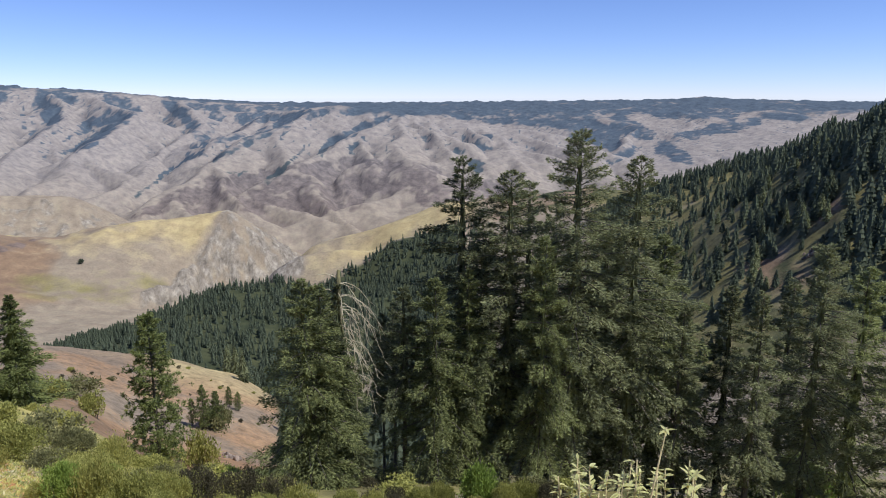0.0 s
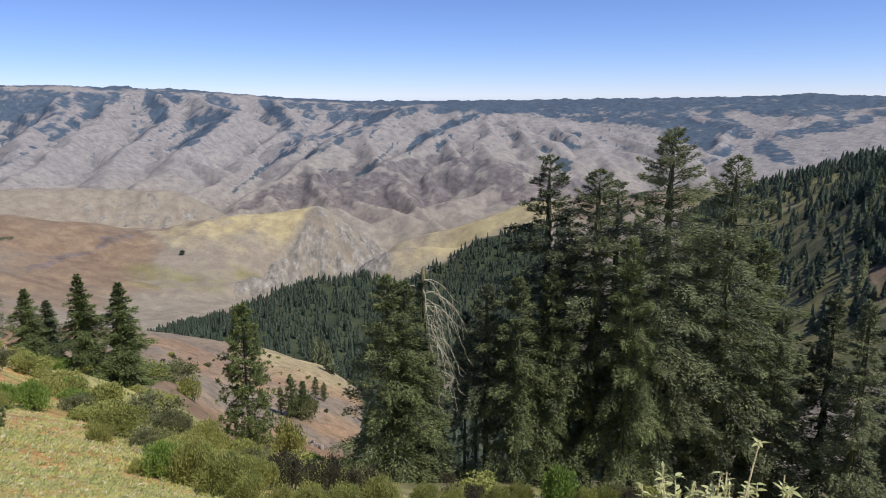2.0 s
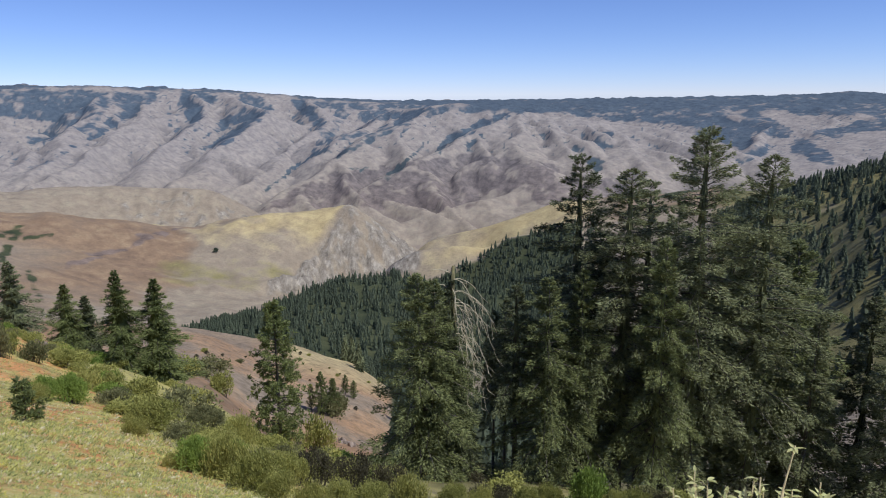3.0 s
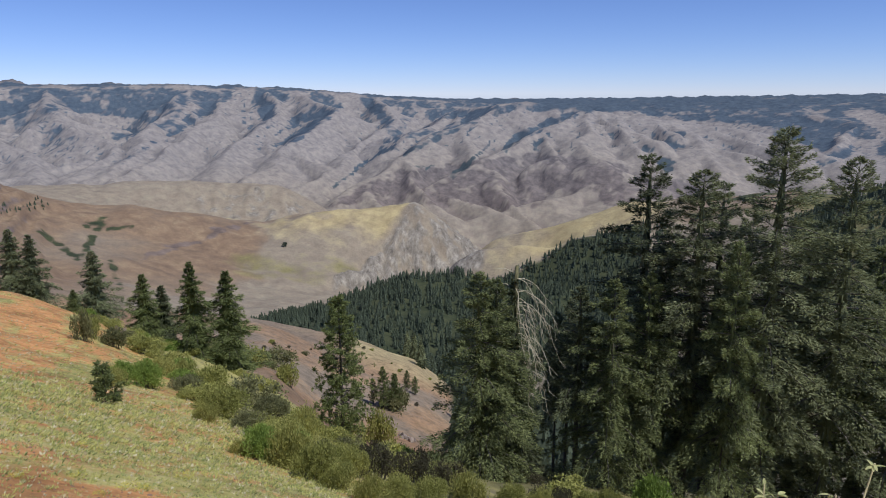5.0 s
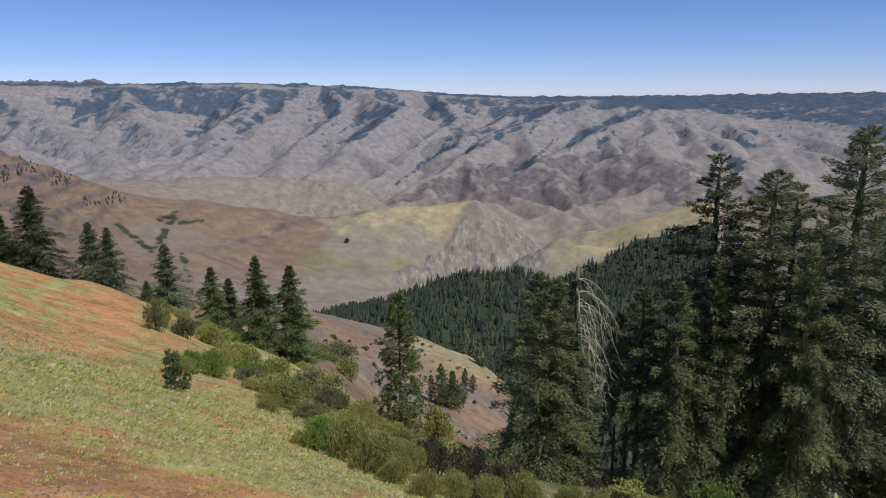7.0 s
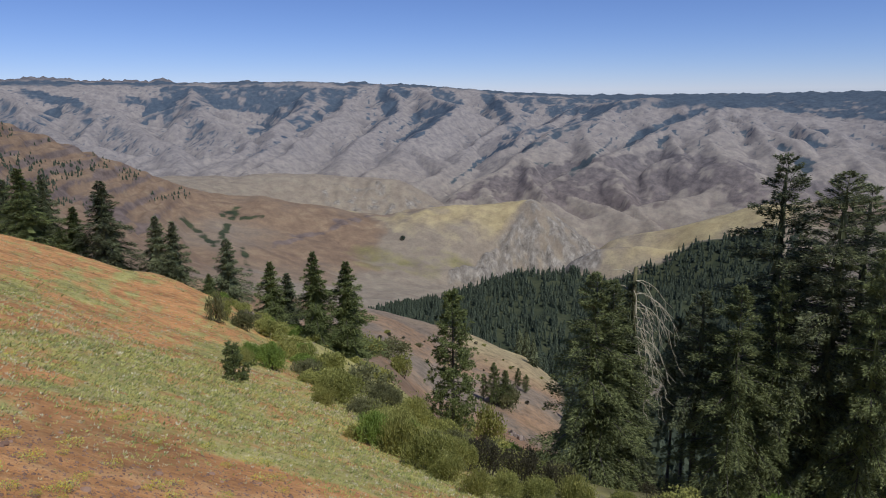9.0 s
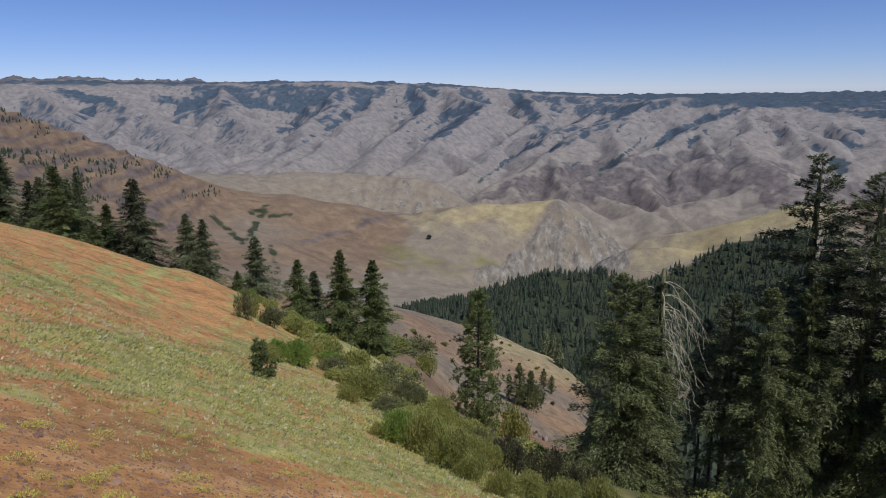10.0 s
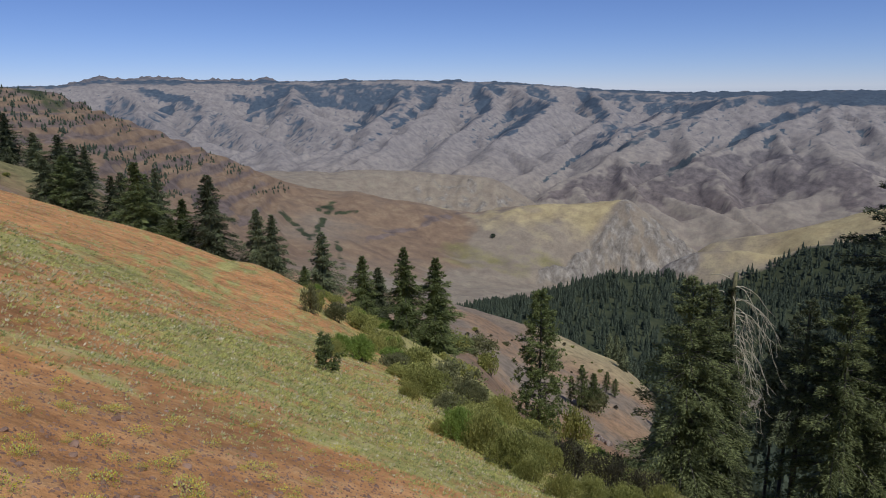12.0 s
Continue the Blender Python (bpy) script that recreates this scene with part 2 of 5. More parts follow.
ring([-120, -40, -20, 0, 10, 20, 25, 30, 36, 40, 43, 46, 50, 54, 58, 62, 65, 75, 120, 180], 100.0,
     el=[-5, -27, -30, -31.5, -31, -29.0, -27.0, -23.2, -20.0, -18.4, -16.3, -14.7, -13.3, -11.5, -9.6, -7.8, -6.5, -2, 3, 4])
ring([-120, -40, -20, 0, 10, 15, 20, 25, 30, 36, 43, 50, 58, 62, 65, 75, 120, 180], 160.0,
     el=[0, -22, -26, -29, -29, -28.5, -27, -25.5, -21.5, -20, -19.5, -17, -11, -7.2, -5.5, -1, 3, 3])
ring([-120, -40, -30, -20, -10, 0, 8, 12, 14.8, 17.1, 21.9, 26.8, 31.1, 36, 41, 45, 48, 53, 57.5, 59.5, 62.6, 65, 75, 120, 180], 260.0,
     el=[3, -13, -16, -21, -25, -28, -28, -26, -23.7, -22.0, -20.5, -19.0, -17.5, -16.6, -15.7, -14.0, -13.8, -13, -7.8, -5.5, -4.5, -3.5, 0, 2, 2])
ring([-120, -40, -32, -29, -26, -22, -18, -10, 0, 10, 20, 30, 36, 45, 52, 58, 65, 75, 120, 180], 430.0,
     el=[2, 0.3, -1.5, -4.2, -7.5, -11, -15, -20, -23, -24.5, -23.5, -20, -19, -17.5, -14, -9, -6, -2, 2, 2])
ring([-120, -40, -32, -29, -26, -22, -18, -10, 0, 10, 20, 30, 36, 45, 52, 58, 65, 75, 120, 180], 560.0,
     el=[1, -1, -3, -2.3, -4.8, -8.2, -11.7, -17, -19.5, -21.5, -21.5, -19, -18, -16, -12.5, -9, -5.5, -2, 1, 1])
# the wooded dome in the valley, the dip behind it, the rocky knob and the golden ridge
ring([-120, -40, -32, -29, -26, -22, -18, -14, -8, 0, 4, 8.7, 11.8, 13.7, 16.5, 19, 21, 23, 25, 27, 29, 31, 36, 45, 52, 58, 65, 75, 120, 180], 800.0,
     el=[0, -3, -5, -4.3, -3.7, -5.2, -6.6, -8.6, -12.0, -15.5, -16.4, -16.1, -15.2, -14.75, -14.75, -14.8, -15.4, -16.2, -16.9, -17.2, -17.4, -17.7, -16.6, -13.5, -10, -7, -4, -2, 0, 0])
ring([-120, -40, -30, -22, -18, -14, -8, 0, 6, 10, 13, 16.5, 20, 24, 31, 36, 45, 52, 58, 65, 75, 120, 180], 890.0,
     el=[0, -4, -5.3, -6.6, -7.4, -8.6, -10.6, -12.8, -14.8, -15.8, -16.6, -17.0, -17.0, -17.0, -17.0, -15.8, -12.8, -9.4, -6.3, -3.5, -1.6, 0, 0])
ring([-120, -40, -30, -22, -18, -14, -8, -0.5, 4.2, 6, 8.9, 10.8, 12.7, 14.2, 15.5, 18, 24, 31, 36, 45, 52, 58, 65, 75, 120, 180], 965.0,
     el=[0, -4.5, -5.6, -7, -7.4, -8, -9, -10.7, -11.8, -12.5, -12.2, -12.35, -12.6, -13.5, -15.3, -16.9, -17.0, -16.4, -15.1, -12.2, -8.8, -5.6, -3.0, -1.3, 0, 0])
ring([-120, -40, -30, -22, -18, -14, -8, -0.5, 4.2, 6, 8.9, 10.8, 12.7, 14.2, 15.5, 18, 24, 31, 36, 45, 52, 58, 65, 75, 120, 180], 1015.0,
     el=[0, -4.8, -5.8, -7.3, -7.4, -7.5, -8.2, -9.8, -11.7, -12.9, -13.3, -13.5, -13.9, -14.8, -15.9, -16.9, -16.8, -15.9, -14.6, -11.8, -8.4, -5.2, -2.7, -1.1, 0, 0])
ring([-120, -40, -30, -22, -18, -14, -8, -0.4, 1.9, 4.2, 6.5, 8.9, 10.8, 12, 13.5, 15, 20, 24, 31, 36, 45, 52, 58, 65, 75, 120, 180], 1100.0,
     el=[0, -5.3, -6.4, -7.8, -7.6, -7.2, -7.5, -8.5, -9.4, -10.1, -10.8, -11.3, -11.7, -12.6, -14.2, -15.8, -16.6, -15.9, -15.0, -13.7, -11.0, -7.8, -4.6, -2.1, -0.9, 0, 0])
ring([-120, -40, -18, -8, 0, 8, 13, 16, 20, 23, 27, 31, 36, 45, 50, 54, 57.2, 60.6, 65, 75, 120, 180], 1250.0,
     el=[0, -7, -9, -10, -12, -15, -16, -16.2, -15.2, -13.6, -12.8, -12.8, -11.7, -9.4, -6.6, -4.8, -3.1, -1.6, -0.8, 0, 0, 0])
ring([-120, -40, -8, 5, 10.5, 11.8, 14.6, 17.3, 20.1, 23.7, 26.3, 29.4, 31.4, 33.8, 36.1, 39.3, 42.4, 45.4, 49.5, 53.5, 57.2, 60.6, 64, 75, 120, 180], 1450.0,
     el=[0, -8, -12, -14.6, -14.0, -12.4, -10.5, -8.5, -8.9, -9.2, -9.2, -9.8, -9.6, -9.1, -8.7, -8.0, -7.8, -6.9, -4.9, -3.3, -1.5, 0.1, 0.55, 0.7, 0, 0])
ring([-120, -40, -8, 5, 12, 17.8, 22, 30, 38, 45, 50, 57, 65, 75, 120, 180], 1650.0, el=[0, -8, -12, -15, -16, -12, -11.5, -11, -9.6, -7, -6.2, -4, -2, -1, 0, 0])
ring([-120, -40, -20, -8, 5, 15, 22, 24.6, 25.4, 27.1, 28.3, 31.6, 35.1, 38.8, 42.2, 46, 52, 60, 75, 120, 180], 1900.0,
     el=[0, -7, -9, -11, -13.5, -13.5, -11.5, -9.3, -8.7, -7.5, -6.9, -6.9, -6.3, -6.2, -6.3, -6.0, -6, -5, -3, 0, 0])
FAR_AZ = [-120, -40, -30, -20, -10, 0, 10, 20, 30, 40, 50, 60, 70, 120, 180]
ring(FAR_AZ, 2200.0, el=[0, -6, -6, -8, -10, -11.5, -12, -11.8, -9.9, -8.6, -8, -7, -6, 0, 0])
ring(FAR_AZ, 3000.0, el=[0, -3.6, -3.6, -4.8, -6.2, -8.6, -9.0, -9.2, -9.0, -8.4, -8.0, -6.8, -5, 0, 0])
ring(FAR_AZ, 3600.0, el=[0, -2.0, -2.0, -2.5, -3.4, -5.0, -6.0, -6.4, -6.2, -5.8, -5.2, -4.2, -3, 0, 0])
ring([-120, -40, -30, -20, -10, 0, 8, 14, 20.3, 24.7, 27.8, 31.4, 36, 43.9, 50, 57.6, 61, 70, 120, 180], 4200.0,
     el=[0, -0.8, -0.8, -0.7, -0.75, -1.0, -0.9, -0.6, -0.08, 0.30, 0.55, 0.62, 0.84, 0.74, 0.70, 0.74, 0.6, 0.5, 0, 0])
ring([-120, -40, -30, -23, -20.3, -17, -10, 0.3, 6.2, 13.9, 20.3, 25.6, 28.3, 30.1, 31.0, 32.1, 33.7, 36.0, 38.2, 40.0, 42.2, 45.2, 46.1, 47.0, 47.8, 48.8, 50.1, 51.3, 52.3, 54.6, 56.4, 57.1, 57.8, 58.5, 60.6, 70, 120, 180], 4780.0,
     el=[0, -0.3, -0.3, -0.16, 0.05, -0.2, -0.28, -0.38, -0.40, -0.40, -0.10, 0.35, 0.55, 0.50, 0.78, 0.72, 0.5, 0.8, 0.65, 0.9, 0.75, 0.75, 1.1, 0.85, 0.95, 0.85, 0.95, 0.85, 1.1, 1.15, 1.0, 1.1, 1.25, 1.0, 0.5, 0.5, 0, 0])
ring(FAR_AZ, 4900.0, el=[-0.6] * len(FAR_AZ))

# smooth the contours along the azimuth, then join them along the sight line with a monotone curve
kern = np.exp(-0.5 * (np.arange(-6, 7) / 2.2) ** 2)
kern /= kern.sum()
NV = int((AZ <= 74.01).sum())
ZN = np.array(ring_z)
for k in range(len(ZN)):
    pad = np.concatenate([np.full(6, ZN[k][0]), ZN[k][:NV], np.full(6, ZN[k][NV - 1])])
    if ring_r[k][0] != 4780.0:             # the far peaks stay jagged
        ZN[k][:NV] = np.convolve(pad, kern, "valid")
RN = np.array(ring_r)[:, 0]


def joined(r):
    h = np.diff(RN)[:, None]
    d = np.diff(ZN, axis=0) / h
    m = np.zeros_like(ZN)
    a, b = d[:-1], d[1:]
    same = (a * b) > 0
    w1, w2 = 2 * h[1:] + h[:-1], h[1:] + 2 * h[:-1]
    m[1:-1] = np.where(same, (w1 + w2) / (w1 / np.where(same, a, 1) + w2 / np.where(same, b, 1)), 0)
    m[0], m[-1] = d[0], d[-1]
    k = np.clip(np.searchsorted(RN, r) - 1, 0, len(RN) - 2)
    t = ((r - RN[k]) / h[k, 0])[:, None]
    hk = h[k]
    return ((1 + 2 * t) * (1 - t) ** 2 * ZN[k] + t * (1 - t) ** 2 * hk * m[k] + t * t * (3 - 2 * t) * ZN[k + 1] + t * t * (t - 1) * hk * m[k + 1])


Z = joined(RR)
A2, R2 = np.meshgrid(AZ, RR)
X, Y = -np.sin(np.radians(A2)) * R2, np.cos(np.radians(A2)) * R2

# spurs of the far canyon wall: each is a crest line (azimuth, sight angle, distance)
SPURS = [
    (0.62, [(51.6, 0.0, 4050), (49.2, -1.3, 3700), (46.4, -4.0, 3150), (44.3, -5.7, 2800)]),
    (0.62, [(56.0, 0.3, 4050), (55.0, -1.6, 3600), (51.5, -4.2, 3000), (48.0, -6.3, 2600)]),
    (0.60, [(43.9, 0.4, 4100), (44.0, -0.95, 3750), (42.4, -2.3, 3450), (40.6, -3.6, 3150), (42.3, -5.8, 2750)]),
    (0.62, [(34.2, 0.5, 4100), (36.0, -1.3, 3700), (38.8, -3.5, 3150), (41.2, -5.6, 2700)]),
    (0.66, [(31.9, -0.1, 4100), (33.3, -1.6, 3650), (37.0, -4.0, 3050), (40.0, -6.0, 2600)]),
    (0.62, [(28.7, 0.3, 4100), (28.3, -1.4, 3650), (31.0, -3.6, 3100), (33.4, -5.5, 2700)]),
    (0.62, [(26.9, 0.2, 4080), (23.3, -1.05, 3600), (25.6, -2.8, 3200), (28.3, -4.8, 2800), (31.5, -6.7, 2450)]),
    (0.62, [(20.3, -0.3, 4050), (18.5, -1.95, 3550), (21.9, -4.1, 3050), (25.5, -6.4, 2600), (28.0, -7.6, 2400)]),
    (0.60, [(13.9, -1.25, 3350), (11.5, -0.9, 3250), (8.4, -0.63, 3180), (5.4, -0.93, 3120), (3.6, -1.15, 3080)]),
    (0.58, [(8.4, -0.63, 3180), (12.2, -1.75, 2980), (15.9, -3.45, 2750), (19.6, -5.9, 2480), (24.5, -8.8, 2230)]),
    (0.58, [(3.6, -1.15, 3080), (6.4, -2.35, 2900), (9.7, -4.05, 2700), (13.6, -6.3, 2450), (16.5, -8.5, 2250)]),
    (0.60, [(13.9, -1.25, 3350), (16.2, -2.7, 3050), (20.0, -4.8, 2750)]),
    (0.52, [(3.6, -1.15, 3080), (1.1, -1.68, 3060), (-3.9, -2.15, 3080), (-9.8, -2.95, 3060), (-14.3, -4.8, 2900)]),
    (0.50, [(3.6, -1.15, 3080), (4.0, -3.6, 2700), (2.0, -5.3, 2500), (3.5, -8.5, 2300)]),
    (0.50, [(1.1, -1.68, 3060), (-0.7, -4.4, 2680), (-2.2, -7.2, 2420)]),
    (0.50, [(-3.9, -2.15, 3080), (-5.5, -4.2, 2750), (-7.5, -6.6, 2500)]),
    (0.45, [(-12.1, -1.6, 3900), (-17.7, -2.4, 3600), (-22.5, -3.6, 3300)]),
    (0.45, [(-18.3, -1.0, 4000), (-22.0, -1.9, 3700), (-27.0, -2.8, 3400)]),
]


def ridge_lines():
    """The spurs and the ribs that branch from their flanks: start, end, flank slope, flute seed."""
    rng = np.random.default_rng(17)
    out = []
    for k, (slope, line) in enumerate(SPURS):
        pts = [np.array((*spot(a, r), math.tan(radians(e)) * r)) for a, e, r in line]
        for q, (p0, p1) in enumerate(zip(pts, pts[1:])):
            out.append((p0, p1, slope, k * 7.0 + q))
            d = (p1 - p0)[:2]
            long = float(np.hypot(*d))
            d = d / long
            n = max(1, int(long / 330))
            for j in range(n):
                for side in (-1, 1):
                    u = (j + rng.uniform(0.2, 0.8)) / n
                    c = p0 + (p1 - p0) * u
                    ang = side * radians(rng.uniform(35, 85))
                    e = np.array((d[0] * math.cos(ang) - d[1] * math.sin(ang), d[0] * math.sin(ang) + d[1] * math.cos(ang)))
                    reach = rng.uniform(180, 520)
                    drop = slope * rng.uniform(0.40, 0.66)
                    out.append((c - np.array((0, 0, 6.0)), np.array((*(c[:2] + e * reach), c[2] - drop * reach)), 0.84, k * 7.0 + q + j * 0.37 + side))
    return out


def spur_height(x, y):
    best = np.full(x.shape, -1e9)
    flat_best = best.ravel()
    fx, fy = x.ravel(), y.ravel()
    for p0, p1, slope, seed in ridge_lines():
        lo, hi = np.minimum(p0, p1)[:2] - 330, np.maximum(p0, p1)[:2] + 330
        idx = np.nonzero((fx > lo[0]) & (fx < hi[0]) & (fy > lo[1]) & (fy < hi[1]))[0]
        if not len(idx):
            continue
        xx, yy = fx[idx], fy[idx]
        dx, dy = (p1 - p0)[:2]
        long = math.hypot(dx, dy)
        t = np.clip(((xx - p0[0]) * dx + (yy - p0[1]) * dy) / (long * long), 0, 1)
        ex, ey = xx - p0[0] - t * dx, yy - p0[1] - t * dy
        d = np.hypot(ex, ey)
        side = np.where(ex * dy - ey * dx > 0, 37.0, 0.0) + seed * 3.3
        flute = np.abs(gnoise(t * long / 70 + side, d / 260, 301)) * 20 + np.abs(gnoise(t * long / 30 + side, d / 130, 302)) * 9
        h = p0[2] + t * (p1[2] - p0[2]) - slope * (np.sqrt(d * d + 64) - 8) + (flute - 6) * sstep(0, 120, d)
        flat_best[idx] = np.maximum(flat_best[idx], h)
    return flat_best.reshape(x.shape)


deep = (RR > 1950)
zf, xf, yf, rf = Z[deep], X[deep], Y[deep], R2[deep]
wx = xf + 75 * gnoise(xf / 420, yf / 420, 5) + 50 * gnoise(xf / 170, yf / 170, 6) + 20 * gnoise(xf / 70, yf / 70, 7)
wy = yf + 75 * gnoise(xf / 420, yf / 420, 9) + 50 * gnoise(xf / 170, yf / 170, 10) + 20 * gnoise(xf / 70, yf / 70, 11)
sp = spur_height(wx, wy)
keep = sstep(4330, 4050, rf)
soft = 25.0
top = np.maximum(zf, sp) + soft * np.exp(-np.abs(zf - sp) / soft) * 0.3
zf = zf + (top - zf) * keep
gul = np.abs(gnoise(wx / 300, wy / 300, 21)) * 30 + np.abs(gnoise(wx / 120, wy / 120, 22)) * 20 + np.abs(gnoise(wx / 52, wy / 52, 23)) * 10 + np.abs(gnoise(wx / 26, wy / 26, 25)) * 4
away = sstep(0, 170, np.maximum(zf, sp) - sp + 30)
zf = zf + (gul - 15) * (0.25 + 0.75 * away) * sstep(1950, 2300, rf) * sstep(4330, 4020, rf)
zf = zf + fbm(xf / 60, yf / 60, 4, 31) * 15 * sstep(4000, 4300, rf) * sstep(4900, 4800, rf)
zf = zf + np.abs(fbm(xf / 34, yf / 34, 3, 32)) * 26 * sstep(4600, 4760, rf) * sstep(4880, 4800, rf) * sstep(42, 44, A2[deep])
Z[deep] = zf

# middle distance and near ground: gullies, hummocks, lava terraces
mid = sstep(330, 900, R2) * sstep(2250, 1900, R2)
Z += mid * (np.abs(gnoise(X / 130, Y / 130, 41)) * 15 - 6 + np.abs(gnoise(X / 55, Y / 55, 42)) * 6 + fbm(X / 25, Y / 25, 2, 43) * 1.6)
Z += sstep(40, 150, R2) * sstep(1000, 400, R2) * (fbm(X / 40, Y / 40, 4, 51) * 3.0)
Z += sstep(4, 20, R2) * sstep(150, 60, R2) * fbm(X / 9, Y / 9, 4, 61) * 0.45
Z += sstep(60, 20, R2) * fbm(X / 1.3, Y / 1.3, 4, 71) * 0.035
terrace = sstep(40, 48, A2) * sstep(850, 1000, R2) * sstep(1500, 1420, R2)
Z += terrace * 5.5 * np.sin(2 * np.pi * (Z + fbm(X / 160, Y / 160, 2, 81) * 12) / 19.0)
# the bluff of broken rock at the end of the grassy bench
def bluff_at(az, r):
    """Where the bluff of broken rock breaks the bench off, 0 to 1."""
    edge = 17.6 + (1450 - r) * 0.024
    return sstep(edge + 0.7, edge - 0.5, az) * sstep(8.5, 10.5, az) * sstep(1090, 1150, r) * sstep(1500, 1460, r)


bx, by = spot(17.3, 1450)
fan_a, fan_d = np.arctan2(Y - by, X - bx), np.hypot(X - bx, Y - by)     # ribs run down and out from the summit of the bluff
fan_w = fan_a + 0.12 * fbm(X / 60, Y / 60, 3, 94)
rib = np.abs(gnoise(fan_w * 4.0 + 0.4, fan_d / 330, 91)) * 46 + np.abs(gnoise(fan_w * 11.0, fan_d / 120, 92)) * 32 + np.abs(gnoise(X / 24, Y / 24, 93)) * 14
Z += bluff_at(A2, R2) * (rib - 22) * sstep(0, 160, fan_d)
CLEFT = bluff_at(A2, R2) * (20 - rib) / 26
# a broken cliff on the face of the bench behind it
cliff = sstep(25, 27, A2) * sstep(38, 33, A2) * sstep(1690, 1740, R2) * sstep(1890, 1850, R2)
Z += cliff * (np.abs(gnoise(A2 * 0.8 + R2 / 260, R2 / 200, 95)) * 26 - 8)


def ground(x, y):
    """Height of the land under plan points."""
    x, y = np.atleast_1d(np.asarray(x, float)), np.atleast_1d(np.asarray(y, float))
    az, r = np.degrees(np.arctan2(-x, y)), np.hypot(x, y)
    az = np.where(az < -42, az + 360, az)
    i = np.clip(np.searchsorted(RR, r) - 1, 0, len(RR) - 2)
    j = np.clip(np.searchsorted(AZ, az) - 1, 0, len(AZ) - 2)
    u, v = np.clip((r - RR[i]) / (RR[i + 1] - RR[i]), 0, 1), np.clip((az - AZ[j]) / (AZ[j + 1] - AZ[j]), 0, 1)
    return (Z[i, j] * (1 - u) + Z[i + 1, j] * u) * (1 - v) + (Z[i, j + 1] * (1 - u) + Z[i + 1, j + 1] * u) * v


def blur(g, k):
    """Mean of a grid over a window of 2k + 1 cells each way."""
    for axis in (0, 1):
        pad = [(0, 0), (0, 0)]
        pad[axis] = (k + 1, k)
        c = np.cumsum(np.pad(g, pad, mode="edge"), axis=axis)
        n = g.shape[axis]
        hi, lo = np.take(c, np.arange(2 * k + 1, n + 2 * k + 1), axis=axis), np.take(c, np.arange(0, n), axis=axis)
        g = (hi - lo) / (2 * k + 1)
    return g


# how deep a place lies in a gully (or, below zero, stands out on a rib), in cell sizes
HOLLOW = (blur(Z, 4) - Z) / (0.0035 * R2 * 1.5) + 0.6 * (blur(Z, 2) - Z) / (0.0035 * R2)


# which way the broad slopes face: above zero they fall to the left, which is north
smooth = blur(Z, 4)
FACE = np.zeros_like(Z)
FACE[:, :NV] = -np.gradient(smooth[:, :NV], axis=1) / (np.radians(0.2) * R2[:, :NV])


def slope_cover(x, y):
    """Near slope: how green it is and how far it is bare red gravel (0 to 1 each)."""
    r = np.hypot(x, y)
    az = np.degrees(np.arctan2(-x, y))
    w = 1 + 0.55 * fbm(x / 6, y / 6, 4, 107) + 0.25 * fbm(x / 1.6, y / 1.6, 3, 109)
    q = r / w
    q1 = np.interp(az, [30, 40, 70], [5.0, 6.8, 8.2])
    q2 = np.interp(az, [34, 42, 46, 50.8, 59.5, 68], [150, 120, 52, 25, 13.6, 10.5])
    gravel = sstep(q1 * 1.15, q1 * 0.9, q) * sstep(26, 36, az)
    band = sstep(q1 * 0.9, q1 * 1.2, q) * sstep(q2 * 1.35, q2 * 0.8, q)
    band2 = sstep(q2 * 1.9, q2 * 2.5, q) * sstep(q2 * 4.2, q2 * 3.2, q) * sstep(40, 44, az) * 0.95
    bald = np.exp(-(((x + 24) / 5) ** 2 + ((y - 31) / 7) ** 2)) * 0.75
    green = np.maximum(band, band2) - bald
    green = np.maximum(green, sstep(34, 28, az) * 0.8)
    return np.clip(green, 0, 1), gravel


# where the brush below the open slope begins: azimuths and distances
EDGE_AZ, EDGE_R = [18, 24.6, 28.7, 32.8, 36.7, 40.4, 43.5], [10.5, 11.6, 13.5, 18.0, 38, 80, 96]

# stands of fir on the far canyon wall: each from an azimuth and sight angle to another, with its half-widths, in degrees
RIM_WOODS = [
    (45.7, 0.1, 36.0, -0.3, 0.58, 0.92), (36.0, -0.2, 31.5, -0.0, 0.67, 0.42), (55.1, 0.1, 52.0, -0.5, 0.33, 0.33), (49.1, -0.3, 45.8, -0.9, 0.25, 0.58),
    (44.0, -0.7, 38.7, -1.2, 0.50, 0.33), (46.9, -1.1, 47.6, -2.0, 0.42, 0.25), (38.3, -1.2, 36.1, -2.4, 0.42, 0.25), (53.3, -1.2, 54.9, -2.0, 0.42, 0.42),
    (35.0, -0.1, 36.3, -2.3, 0.62, 0.33), (33.1, -0.7, 36.4, -2.9, 0.54, 0.21), (37.5, -3.5, 40.1, -5.1, 0.29, 0.08), (28.6, 0.1, 29.0, -2.4, 1.42, 0.21),
    (24.8, -0.3, 23.6, -0.8, 0.92, 0.33), (23.8, -1.0, 27.0, -3.4, 0.75, 0.33),
]
